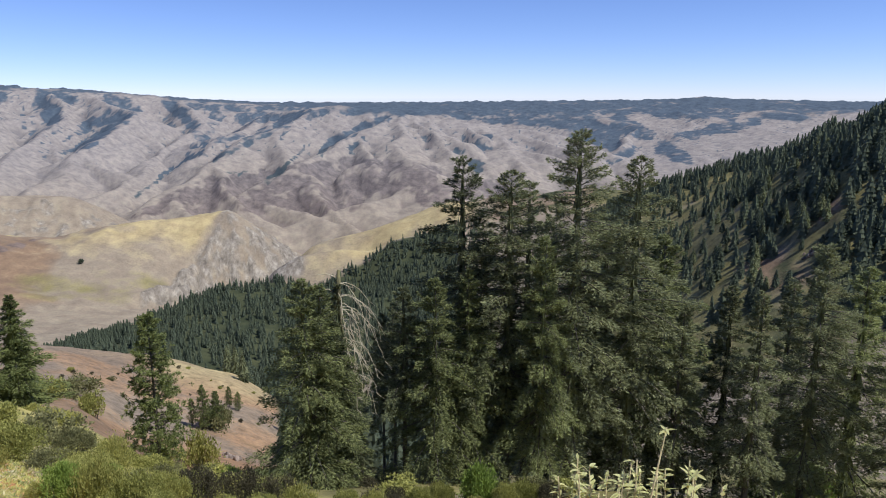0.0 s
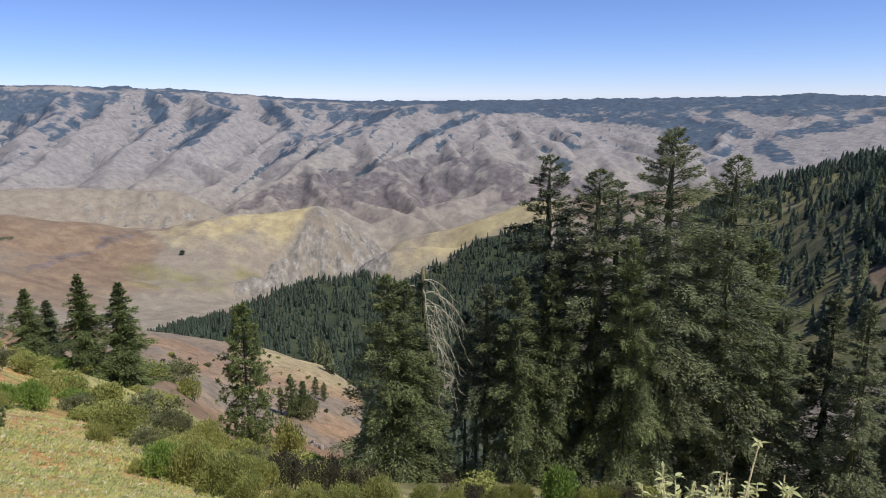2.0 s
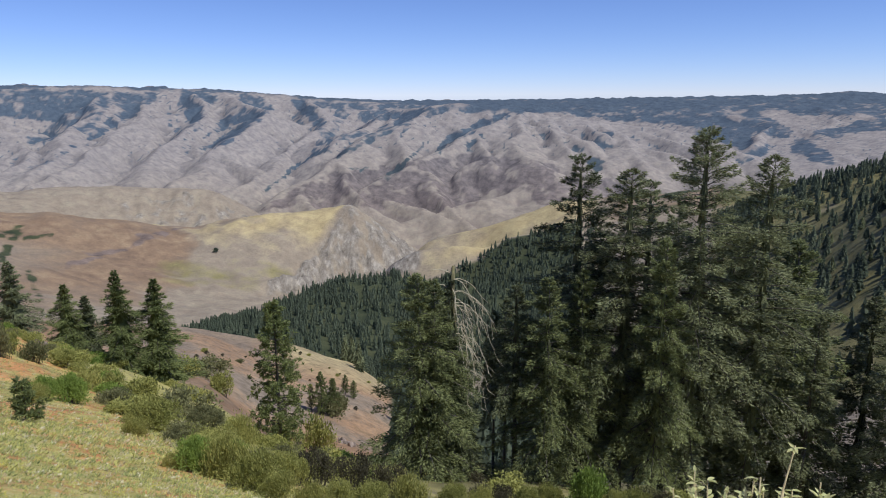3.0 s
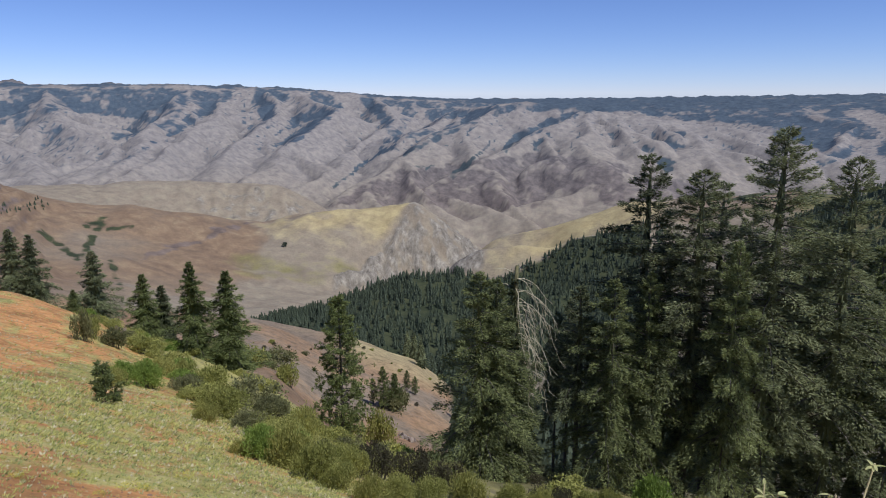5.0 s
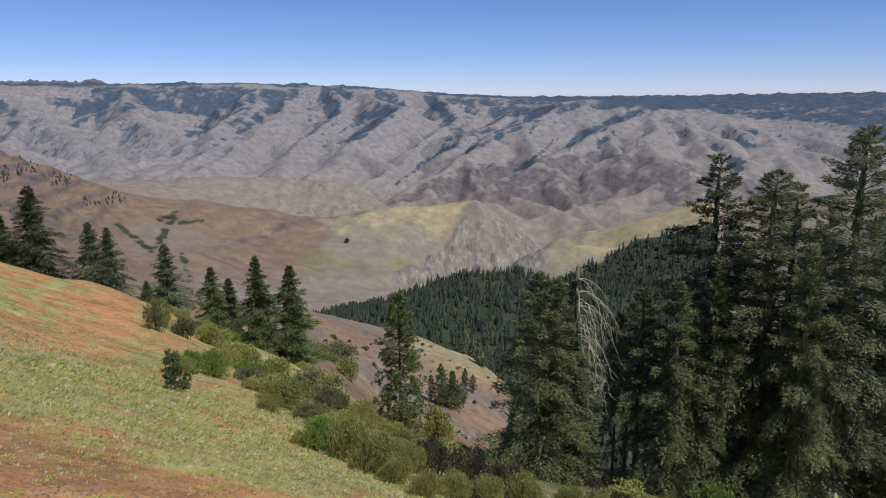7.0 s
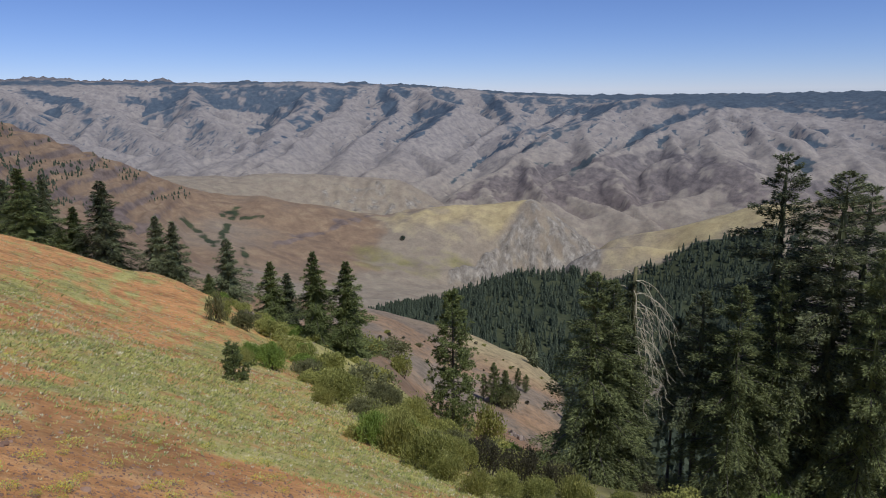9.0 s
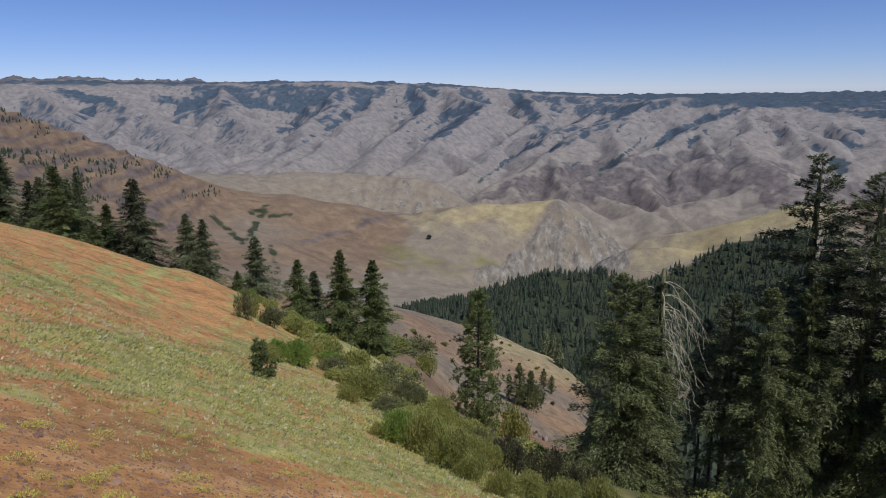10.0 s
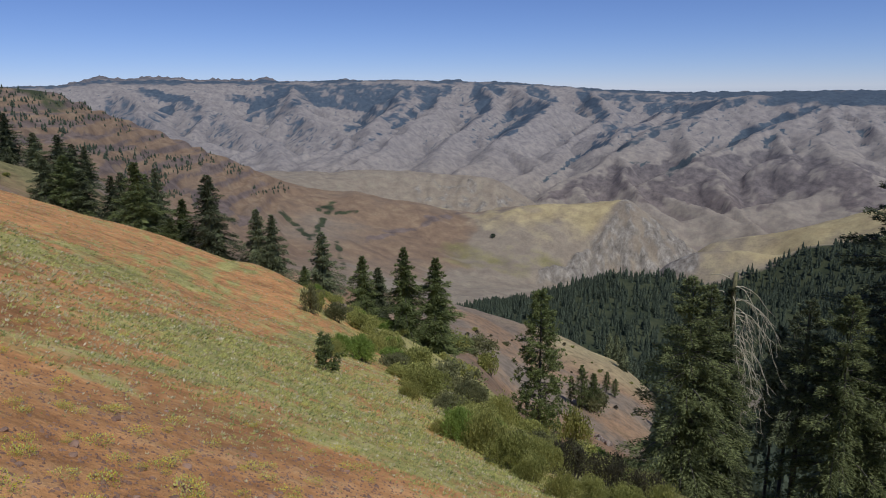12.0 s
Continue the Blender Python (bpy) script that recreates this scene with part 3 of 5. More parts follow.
SPUR_WOODS = [
    (26.0, -1.7, 28.4, -3.0, 0.42, 0.12), (27.2, -3.4, 29.1, -4.2, 0.25, 0.08), (21.0, -0.4, 19.5, -2.0, 0.50, 0.50), (19.2, -2.4, 19.7, -3.9, 0.42, 0.25),
    (17.6, -1.4, 18.9, -3.4, 0.58, 0.33), (19.7, -0.7, 10.7, -1.0, 0.33, 0.29), (16.1, -1.6, 13.4, -1.4, 0.42, 0.38), (15.7, -2.9, 18.0, -3.3, 0.33, 0.21),
    (11.8, -1.4, 15.5, -3.4, 0.50, 0.29), (15.5, -3.4, 18.1, -4.9, 0.29, 0.21), (7.9, -0.9, 4.1, -1.1, 0.38, 0.25), (8.8, -0.9, 11.6, -1.5, 0.33, 0.38),
]
GULLY_WOODS = [
    (4.5, -1.6, 6.8, -2.5, 0.29, 0.25), (6.8, -2.5, 9.1, -3.6, 0.25, 0.42), (9.1, -3.6, 10.3, -4.8, 0.38, 0.12), (11.1, -3.8, 14.4, -6.7, 0.17, 0.25),
    (6.5, -3.2, 7.7, -4.4, 0.25, 0.17), (15.3, -5.5, 16.3, -5.9, 0.21, 0.12), (16.3, -5.7, 18.1, -5.9, 0.12, 0.12), (18.9, -4.1, 21.2, -5.3, 0.17, 0.12),
    (21.2, -5.3, 24.0, -7.3, 0.12, 0.17), (12.7, -2.5, 13.2, -3.6, 0.21, 0.12), (30.7, -1.6, 30.2, -2.8, 0.12, 0.08), (40.1, -2.9, 38.7, -2.6, 0.33, 0.25),
]
PLATEAU_WOODS = [
    (3.4, -0.9, -22.4, -1.0, 0.33, 0.33), (-0.2, -1.4, -10.9, -2.0, 0.25, 0.75), (-10.9, -2.1, -13.7, -3.5, 1.25, 0.75), (-14.0, -2.1, -16.4, -2.9, 0.92, 0.33),
    (-15.0, -4.1, -13.5, -5.0, 0.42, 0.25), (-17.4, -3.9, -19.2, -4.6, 0.58, 0.50), (-16.6, -1.2, -22.5, -1.4, 0.29, 0.25), (-2.9, -3.4, -3.8, -3.2, 0.33, 0.33),
    (-2.8, -5.4, -3.0, -5.9, 0.58, 0.33), (-1.2, -4.2, -3.8, -4.0, 0.33, 0.25), (-18.5, -2.8, -22.6, -2.4, 0.25, 0.21), (-19.3, -2.9, -22.4, -1.8, 0.33, 0.25), (-22.5, -2.2, -24.0, -1.7, 0.33, 0.25),
]
# dark lava crags low on the far wall
CRAGS = [
    (24.1, -8.9, 20.0, -7.1, 0.33, 0.83), (20.0, -7.6, 13.5, -6.8, 1.25, 1.50), (13.5, -6.8, 6.1, -6.0, 1.50, 1.50), (6.1, -6.4, 1.5, -6.4, 1.67, 1.25),
    (15.9, -8.1, 7.5, -8.3, 1.04, 1.04), (1.4, -7.8, -4.8, -7.2, 1.04, 0.83),
]


def woods_end(az):
    """How far out the ridge's woods reach along an azimuth."""
    return np.interp(az, [-3, 0, 4.5, 6, 8, 10, 12, 14, 31], [985, 975, 965, 945, 930, 918, 895, 860, 835])


def build_land():
    nr, na = Z.shape
    co = np.stack([X, Y, Z], -1).reshape(-1, 3)
    co = np.concatenate([co, [[0, 0, -1.70]]])
    i, j = np.meshgrid(np.arange(nr - 1), np.arange(na), indexing="ij")
    j2 = (j + 1) % na
    quads = np.stack([i * na + j, (i + 1) * na + j, (i + 1) * na + j2, i * na + j2], -1).reshape(-1, 4)[:, ::-1]
    jj = np.arange(na)
    tris = np.stack([np.full(na, nr * na), jj, (jj + 1) % na], -1)[:, ::-1]
    me = bpy.data.meshes.new("ground")
    me.vertices.add(len(co))
    me.vertices.foreach_set("co", co.ravel())
    loops = np.concatenate([quads.ravel(), tris.ravel()])
    me.loops.add(len(loops))
    me.loops.foreach_set("vertex_index", loops)
    starts = np.concatenate([np.arange(len(quads)) * 4, len(quads) * 4 + np.arange(len(tris)) * 3])
    me.polygons.add(len(starts))
    me.polygons.foreach_set("loop_start", starts)
    me.update(calc_edges=True)
    me.validate()
    if me.polygons[1000].normal.z < 0:
        me.flip_normals()
    me.polygons.foreach_set("use_smooth", np.ones(len(me.polygons), bool))
    nrm = np.zeros(len(co) * 3)
    me.vertex_normals.foreach_get("vector", nrm)
    nrm = nrm.reshape(-1, 3)
    x, y, z = co[:, 0], co[:, 1], co[:, 2]
    r = np.hypot(x, y)
    az = np.degrees(np.arctan2(-x, y))
    el = np.degrees(np.arctan2(z, r + 1e-6))
    n1, n2 = fbm(x / 300, y / 300, 4, 101), fbm(x / 70, y / 70, 4, 102)
    n3 = fbm(x / 9, y / 9, 4, 103)
    far = sstep(1500, 2300, r)
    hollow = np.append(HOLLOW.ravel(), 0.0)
    # woods stand on the slopes that face north (to the left), and thicken towards the rim
    face = np.append(FACE.ravel(), 0.0)
    n4 = fbm(x / 24, y / 24, 3, 116)
    n5 = fbm(x / 130, y / 130, 4, 117)
    north = sstep(0.10, 0.34, face + 0.20 * n1 + 0.08 * n2)
    wa, we = az + 0.42 * n5 + 0.16 * n4, el + 0.26 * fbm(x / 110, y / 110, 4, 118)

    def wedge(a0, e0, a1, e1, w0, w1):
        t = np.clip(((wa - a0) * (a1 - a0) + (we - e0) * (e1 - e0)) / ((a1 - a0) ** 2 + (e1 - e0) ** 2), 0, 1)
        return 1 - sstep(0.72, 1.25, np.hypot(wa - a0 - t * (a1 - a0), we - e0 - t * (e1 - e0)) / (w0 + t * (w1 - w0)))

    stands = np.maximum.reduce([wedge(*w) for w in RIM_WOODS + SPUR_WOODS + GULLY_WOODS + PLATEAU_WOODS])
    wood = sstep(2050, 2300, r) * stands * (0.68 + 0.40 * n2 + 0.35 * n4 + 0.40 * np.clip(hollow, -0.8, 0.8) + 0.45 * np.clip(face, -0.4, 0.4))
    dots = sstep(0.20, 0.40, fbm(x / 19, y / 19, 3, 119) + 0.3 * n1 + 0.25 * np.clip(hollow, -0.5, 0.8) + 0.3 * face)
    wood = np.maximum(wood, 0.62 * far * dots * sstep(-6.5, -4.0, el))
    wood = np.maximum(wood, 0.60 * far * north * sstep(-4.2, -2.0, el + 1.2 * n1) * (0.7 + n2))
    wood = np.maximum(wood, sstep(4080, 4230, r) * (0.86 - 0.18 * sstep(18, 24, az) + 0.5 * n1 + 0.4 * n2) * (1 - sstep(43, 45, az) * sstep(4350, 4550, r)))
    wood = np.maximum(wood, far * sstep(14, 6, az) * sstep(-1.7, -1.0, el + 0.5 * n1) * (0.72 + 0.9 * n1 + 0.4 * n2))
    wood = np.maximum(wood, sstep(56.5, 60, az + 2 * n2) * sstep(1150, 1300, r) * sstep(1700, 1560, r) * sstep(-2.2, -0.3, el) * (0.30 + 1.0 * n2))
    near_wood = sstep(440, 520, r) * sstep(15, -20, r - woods_end(az)) * sstep(33, 30, az) * sstep(-3, 0, az)
    right_wood = sstep(200, 260, r) * sstep(1300, 1000, r) * sstep(-10, -14, az)
    wood = np.maximum(wood, np.maximum(near_wood * 0.95, right_wood * (0.34 + 0.6 * fbm(x / 22, y / 22, 3, 113))))
    wood = np.maximum(wood, sstep(90, 130, r) * sstep(460, 400, r) * sstep(15.5, 13.5, az) * sstep(-14, -10, az) * 0.8)
    wood = np.maximum(wood, sstep(10, 16, r) * sstep(220, 150, r) * sstep(24, 17, az) * (0.22 + 0.4 * n3))
    wood = np.maximum(wood, sstep(-2, -5, az) * sstep(-30, -24, az) * sstep(940, 980, r) * sstep(1500, 1300, r) * (0.42 + 0.8 * n2))
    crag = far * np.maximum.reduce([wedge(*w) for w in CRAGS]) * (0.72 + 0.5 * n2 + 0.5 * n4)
    # far wall: more of the dark lava colour along gullies, less on ribs
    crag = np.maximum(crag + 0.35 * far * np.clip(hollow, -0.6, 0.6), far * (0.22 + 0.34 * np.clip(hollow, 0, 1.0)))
    rock = 0.0 * far
    blf = bluff_at(az, r)
    cleft = np.append(CLEFT.ravel(), 0.0)
    rock = np.maximum(rock, blf * (0.50 + 0.20 * sstep(18.5, 16.5, az) + 0.40 * n2 + 0.45 * n4 + 0.42 * np.clip(-cleft, -0.6, 1.0) + 0.2 * sstep(19, 22, az)))
    dface = sstep(24, 26, az) * sstep(38, 33, az) * sstep(1680, 1740, r) * sstep(1890, 1850, r)
    rock = np.maximum(rock, dface * (0.34 + 0.6 * n2 + 0.5 * n4))
    hout = sstep(11, 12, az) * sstep(15, 14, az) * sstep(920, 940, r) * sstep(985, 970, r)
    rock = np.maximum(rock, hout * 0.75)
    # dark lava bands on the red benches
    lava = sstep(42, 50, az) * sstep(850, 1000, r) * sstep(1560, 1460, r) * (0.50 + 0.38 * np.sin(2 * np.pi * (z + 12 * n1) / 19.0 + 1.0) + 0.5 * n2)
    band = np.exp(-((el + 9.95 + (az - 31) * 0.26 + 0.7 * n2) / 0.34) ** 2) * sstep(29, 31, az) * sstep(41, 38, az) * sstep(900, 1000, r) * sstep(1500, 1400, r)
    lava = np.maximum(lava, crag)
    lava = np.maximum(lava, sstep(4350, 4550, r) * sstep(43, 45, az) * (0.66 + 0.5 * n2))
    lava = np.maximum(lava, band * (0.70 + 0.6 * n4))
    # soils
    edge = az + 13 * n1 + 9 * n2
    brown = sstep(26, 35, edge) * sstep(330, 420, r) * sstep(1600, 1480, r) * (0.60 + 0.6 * n1 + 0.22 * sstep(42, 47, az))
    red = sstep(80, 120, r) * sstep(300, 230, r) * sstep(12, 15, az) * (0.52 + 0.4 * n2)
    brown = np.maximum(brown, sstep(80, 120, r) * sstep(330, 260, r) * sstep(12, 15, az) * (0.56 + 0.4 * n2))
    bald_a = np.exp(-((az + 26.5) / 2.6) ** 2 - ((el + 12.9) / 1.3) ** 2) + np.exp(-((az + 31.5) / 1.5) ** 2 - ((el + 3.6) / 1.0) ** 2) + np.exp(-((az + 29.2) / 0.9) ** 2 - ((el + 7.6) / 0.9) ** 2)
    brown = np.maximum(brown, sstep(-2, -5, az) * sstep(-30, -24, az) * sstep(940, 980, r) * sstep(1500, 1300, r) * (0.66 + 0.4 * n2))
    brown = np.maximum(brown, right_wood * (0.25 + 0.6 * n2 + 0.8 * bald_a))
    yellow = sstep(35, 26, edge) * sstep(13, 17, az) * sstep(1180, 1330, r + 160 * n2) * sstep(1600, 1480, r) * (0.34 + 0.5 * n1 + 0.40 * sstep(1320, 1420, r + 60 * n2))
    yellow = np.maximum(yellow, sstep(15, 13, az) * sstep(-5, -1.5, az) * sstep(-20, 20, r - woods_end(az)) * sstep(1250, 1150, r) * (0.72 + 0.4 * n2 - 0.35 * sstep(6, 9, az)))
    yellow = np.maximum(yellow, sstep(195, 240, r) * sstep(345, 300, r) * sstep(13, 16, az) * sstep(27, 22, az) * (0.48 + 0.4 * n2))
    green = 0.0 * far
    meadow = sstep(36, 30, az) * sstep(18, 23, az) * sstep(1080, 1200, r) * sstep(1340, 1220, r) * (0.54 + 0.4 * n1 + 0.35 * n2)
    yellow = yellow * (1 - 0.75 * blf)

    def streak(a0, e0, a1, e1, w):
        t = np.clip(((az - a0) * (a1 - a0) + (el - e0) * (e1 - e0)) / ((a1 - a0) ** 2 + (e1 - e0) ** 2), 0, 1)
        return np.exp(-((az - a0 - t * (a1 - a0)) ** 2 + (el - e0 - t * (e1 - e0)) ** 2) / (w * w))

    bench = sstep(820, 900, r) * sstep(1480, 1400, r)
    gully = bench * np.maximum.reduce([streak(41.6, -9.2, 43.0, -11.4, 0.42), streak(41.2, -9.0, 42.6, -9.3, 0.40), streak(45.6, -9.4, 43.4, -11.6, 0.30), streak(41.2, -12.2, 40.6, -14.6, 0.35), streak(39.4, -9.6, 41.2, -9.7, 0.22)])
    wood = np.maximum(wood, gully * (0.66 + 0.4 * n2 + 0.9 * n4))
    # near slope: strips of red soil and of green forbs along the hill
    nearby = sstep(330, 230, r)
    brush_ground = sstep(0, 14, r - np.interp(az, EDGE_AZ, EDGE_R)) * sstep(46, 42, az) * sstep(120, 95, r)
    forb, gravel = slope_cover(x, y)
    forb = forb * (1 - 0.75 * sstep(24, 17, az))
    forb = 0.33 + 0.22 * forb - 0.2 * gravel + 0.24 * n3 + 0.38 * fbm(x / 1.7, y / 1.7, 3, 111)
    green = np.maximum(green, nearby * forb * sstep(130, 105, r))
    green = np.maximum(green, brush_ground * (0.60 + 0.5 * n3))
    meadow = np.maximum(meadow, nearby * sstep(105, 140, r) * sstep(54, 58, az) * (0.46 + 0.6 * n2))
    meadow = np.maximum(meadow, brush_ground * (0.30 + 0.6 * n3))
    meadow = np.maximum(meadow, sstep(24, 18, az) * sstep(8, 12, r) * sstep(150, 110, r) * (0.60 + 0.6 * n3))
    meadow = np.maximum(meadow, right_wood * (0.82 + 0.5 * fbm(x / 30, y / 30, 3, 114) - 0.7 * bald_a))
    under = np.maximum(brush_ground, sstep(24, 18, az) * sstep(8, 12, r))
    red = np.maximum(red, nearby * 0.78 * sstep(150, 95, r) * (1 - 0.55 * under))
    # "far" sets how much of the haze-tinted colours a place takes
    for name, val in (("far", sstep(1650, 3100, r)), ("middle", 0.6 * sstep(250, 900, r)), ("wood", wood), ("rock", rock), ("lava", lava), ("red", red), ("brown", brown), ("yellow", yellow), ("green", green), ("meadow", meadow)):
        a = me.attributes.new(name, "FLOAT", "POINT")
        a.data.foreach_set("value", np.clip(val, 0, 1).astype(np.float32))
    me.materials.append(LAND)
    ob = new("ground", me)
    return tagged(ob, "dry grass and red soil hillsides, canyon spurs and far wooded rim", "ground", kind="structure")


land = build_land()


# ---- plants: builders ----
class Soup:
    """Vertices and faces of one mesh, gathered piece by piece."""

    def __init__(self):
        self.v, self.f, self.n = [], [], 0

    def add(self, verts, faces):
        self.v.append(np.asarray(verts, float))
        self.f.extend([tuple(i + self.n for i in q) for q in faces])
        self.n += len(verts)

    def quads(self, four):
        """four: (k, 4, 3) corner points."""
        k = len(four)
        self.v.append(np.asarray(four).reshape(-1, 3))
        idx = (np.arange(k * 4) + self.n).reshape(k, 4)
        self.f.extend(map(tuple, idx.tolist()))
        self.n += 4 * k

    def tris(self, three):
        """three: (k, 3, 3) corner points."""
        k = len(three)
        self.v.append(np.asarray(three).reshape(-1, 3))
        self.f.extend(map(tuple, (np.arange(k * 3) + self.n).reshape(k, 3).tolist()))
        self.n += 3 * k

    def tube(self, pts, radii, sides=6):
        pts = [Vector(p) for p in pts]
        vs, fs = [], []
        for k, (p, rad) in enumerate(zip(pts, radii)):
            d = (pts[min(k + 1, len(pts) - 1)] - pts[max(k - 1, 0)]).normalized()
            u = d.cross(Vector((0.31, 0.95, 0.07))).normalized()
            w = d.cross(u)
            for s in range(sides):
                a = 2 * math.pi * s / sides
                vs.append(tuple(p + (u * math.cos(a) + w * math.sin(a)) * rad))
        for k in range(len(pts) - 1):
            for s in range(sides):
                s2 = (s + 1) % sides
                fs.append((k * sides + s, k * sides + s2, (k + 1) * sides + s2, (k + 1) * sides + s))
        fs.append(tuple((len(pts) - 1) * sides + s for s in range(sides)))
        self.add(vs, fs)

    def mesh(self, name, mat, smooth=False):
        me = bpy.data.meshes.new(name)
        me.from_pydata(np.concatenate(self.v).tolist(), [], self.f)
        me.materials.append(mat)
        if smooth:
            me.polygons.foreach_set("use_smooth", np.ones(len(me.polygons), bool))
        me.update()
        return me


def part_mesh(name, me, parent, label=""):
    ob = new(name, me)
    ob.parent = parent
    return tagged(ob, label)


def kites(base, along, normal, length, width, bend=0.15):
    """Small bent leaf-shaped faces: base points, directions, face normals."""
    side = np.cross(along, normal)
    side /= np.linalg.norm(side, axis=1, keepdims=True) + 1e-9
    up = np.cross(side, along)
    L, W = length[:, None], width[:, None]
    m = base + along * L * 0.45
    return np.stack([base, m + side * W * 0.5 - up * W * bend, base + along * L - up * L * bend, m - side * W * 0.5 - up * W * bend], 1)


def slivers(base, along, normal, length, width):
    """Narrow needle sprays: one pointed face each."""
    side = np.cross(along, normal)
    side /= np.linalg.norm(side, axis=1, keepdims=True) + 1e-9
    W = width[:, None] * 0.5
    root = base + along * length[:, None] * 0.12
    return np.stack([root + side * W, base + along * length[:, None], root - side * W], 1)


def unit(v):
    return v / (np.linalg.norm(v, axis=-1, keepdims=True) + 1e-9)


def fir_crown(rng, h, rad, branches, sprays, spray_len, bare=0.10, shoulder=0.5, droop=0.35, open_top=0.0, limbs=True, gap=0.12, skip_side=None, taper=0.7, core=0.5, thick=0.05, fan=0.36):
    """Needle sprays in flat fans along drooping limbs, with uneven lengths and gaps."""
    leaf, limb = Soup(), Soup()
    out = []
    for k in range(branches):
        t = bare + (0.995 - bare) * ((k + rng.random()) / branches) ** 0.74
        if rng.random() < gap:
            continue
        th = k * 2.39996 + rng.normal(0, 0.5)
        prof = min(1.0, ((1 - t) / shoulder)) ** taper
        low = 0.85 + 0.15 * min(1.0, (t - bare) / 0.2)
        L = rad * prof * low * rng.uniform(0.5, 1.25) + 0.08
        if skip_side is not None and math.cos(th - skip_side) > 0.45 and t > 0.68:
            continue
        pitch = math.radians(-12 + 48 * t ** 2 + rng.normal(0, 9))
        out_d = np.array([math.cos(th), math.sin(th), 0.0])
        z0 = t * h
        s = np.linspace(0, 1, 5)
        line = out_d[None] * (s * L * math.cos(pitch))[:, None]
        line[:, 2] += z0 + s * L * math.sin(pitch) - droop * L * s ** 2 * (1 - 0.7 * t)
        if limbs and L > 0.6:
            limb.tube(line[[0, 2, 4]], [0.012 * L + 0.012, 0.008 * L + 0.008, 0.006], 3)
        n = max(4, int(sprays * (0.22 + 0.78 * L / rad)))
        u = rng.uniform(0.12, 1.0, n) ** 0.75
        base = np.stack([np.interp(u, s, line[:, a]) for a in range(3)], 1)
        side_d = np.array([-out_d[1], out_d[0], 0.0])
        sgn = rng.choice([-1.0, 1.0], n)
        spread = (fan * L * (1.08 - u) + 0.10) * rng.random(n)
        base += side_d[None] * (sgn * spread)[:, None]
        base[:, 2] += rng.normal(0, thick * L + 0.03, n) - spread * 0.30
        ang = rng.uniform(0.15, 1.15, n) * sgn
        al = out_d[None] * np.cos(ang)[:, None] + side_d[None] * np.sin(ang)[:, None]
        al[:, 2] += rng.normal(-0.16 + 0.5 * t ** 3, 0.24, n)
        al = unit(al)
        nm = unit(np.array([0, 0, 1.0])[None] + rng.normal(0, 0.75, (n, 3)))
        ln = spray_len * rng.uniform(0.6, 1.3, n) * (0.65 + 0.35 * prof)
        out.append(slivers(base, al, nm, ln, ln * rng.uniform(0.20, 0.38, n)))
    tip = rng.integers(6, 9)
    th = rng.uniform(0, 6.28, tip)
    al = unit(np.stack([np.cos(th) * 0.5, np.sin(th) * 0.5, np.ones(tip)], 1))
    out.append(slivers(np.tile([[0, 0, h - spray_len]], (tip, 1)), al, unit(rng.normal(0, 1, (tip, 3))), np.full(tip, spray_len * 1.1), np.full(tip, spray_len * 0.3)))
    if core:
        out.append(tiers(rng, h * 0.97, rad * core, max(7, int(h * 0.9)), 14, bare + 0.03, taper, shoulder))
    leaf.tris(np.concatenate(out))
    return leaf, limb


def tiers(rng, h, rad, count, points, bare=0.03, taper=0.95, shoulder=1.0, lift=0.16):
    """Drooping ragged skirts of foliage, one above the other."""
    out = []
    for k in range(count):
        t = bare + (0.97 - bare) * k / count
        r = rad * min(1.0, (1 - t) / shoulder) ** taper + 0.02 * rad
        a = np.linspace(0, 2 * math.pi, points, endpoint=False) + rng.uniform(0, 6.28) + rng.normal(0, 0.12, points)
        rr = r * np.where(np.arange(points) % 2 == 0, rng.uniform(0.85, 1.15, points), rng.uniform(0.45, 0.7, points))
        z = t * h - 0.22 * rr + rng.normal(0, 0.03 * r, points)
        ring_p = np.stack([np.cos(a) * rr, np.sin(a) * rr, z], 1)
        top = np.array([0, 0, min(h, t * h + (1.35 * h / count) + lift * r)])
        nxt = np.roll(ring_p, -1, 0)
        out.append(np.stack([np.tile(top, (points, 1)), ring_p, nxt], 1))
    return np.concatenate(out)


def trunk_soup(rng, h, r0, sides=8, top=0.02, sway=0.012):
    s = Soup()
    zs = [-0.8, 0.0, 0.05 * h, 0.25 * h, 0.5 * h, 0.75 * h, h * 0.985]
    rs = [r0 * 1.35, r0 * 1.25, r0, r0 * 0.82, r0 * 0.58, r0 * 0.32, top]
    ox, oy = rng.normal(0, sway * h, 2)
    s.tube([(ox * math.sin(3 * z / h) * 0.4, oy * math.sin(2.4 * z / h) * 0.4, z) for z in zs], rs, sides)
    return s


def conifer(seed, h, rad, branches, sprays, spray_len, needles, kind="fir_tree", label="", category="tree", group="", **kw):
    """A conifer at the origin: trunk, bare limbs and crown."""
    rng = np.random.default_rng(seed)
    root = new(kind)
    root.empty_display_size = 0.3
    tagged(root, label, category, group)
    wood = trunk_soup(rng, h, 0.011 * h + 0.03)
    leaf, limb = fir_crown(rng, h, rad, branches, sprays, spray_len, **kw)
    if limb.v:
        wood.add(np.concatenate(limb.v), limb.f)
    part_mesh("trunk", wood.mesh("trunk", BARK, True), root)
    part_mesh("crown", leaf.mesh("crown", needles), root)
    root["tall"] = float(h)
    return root


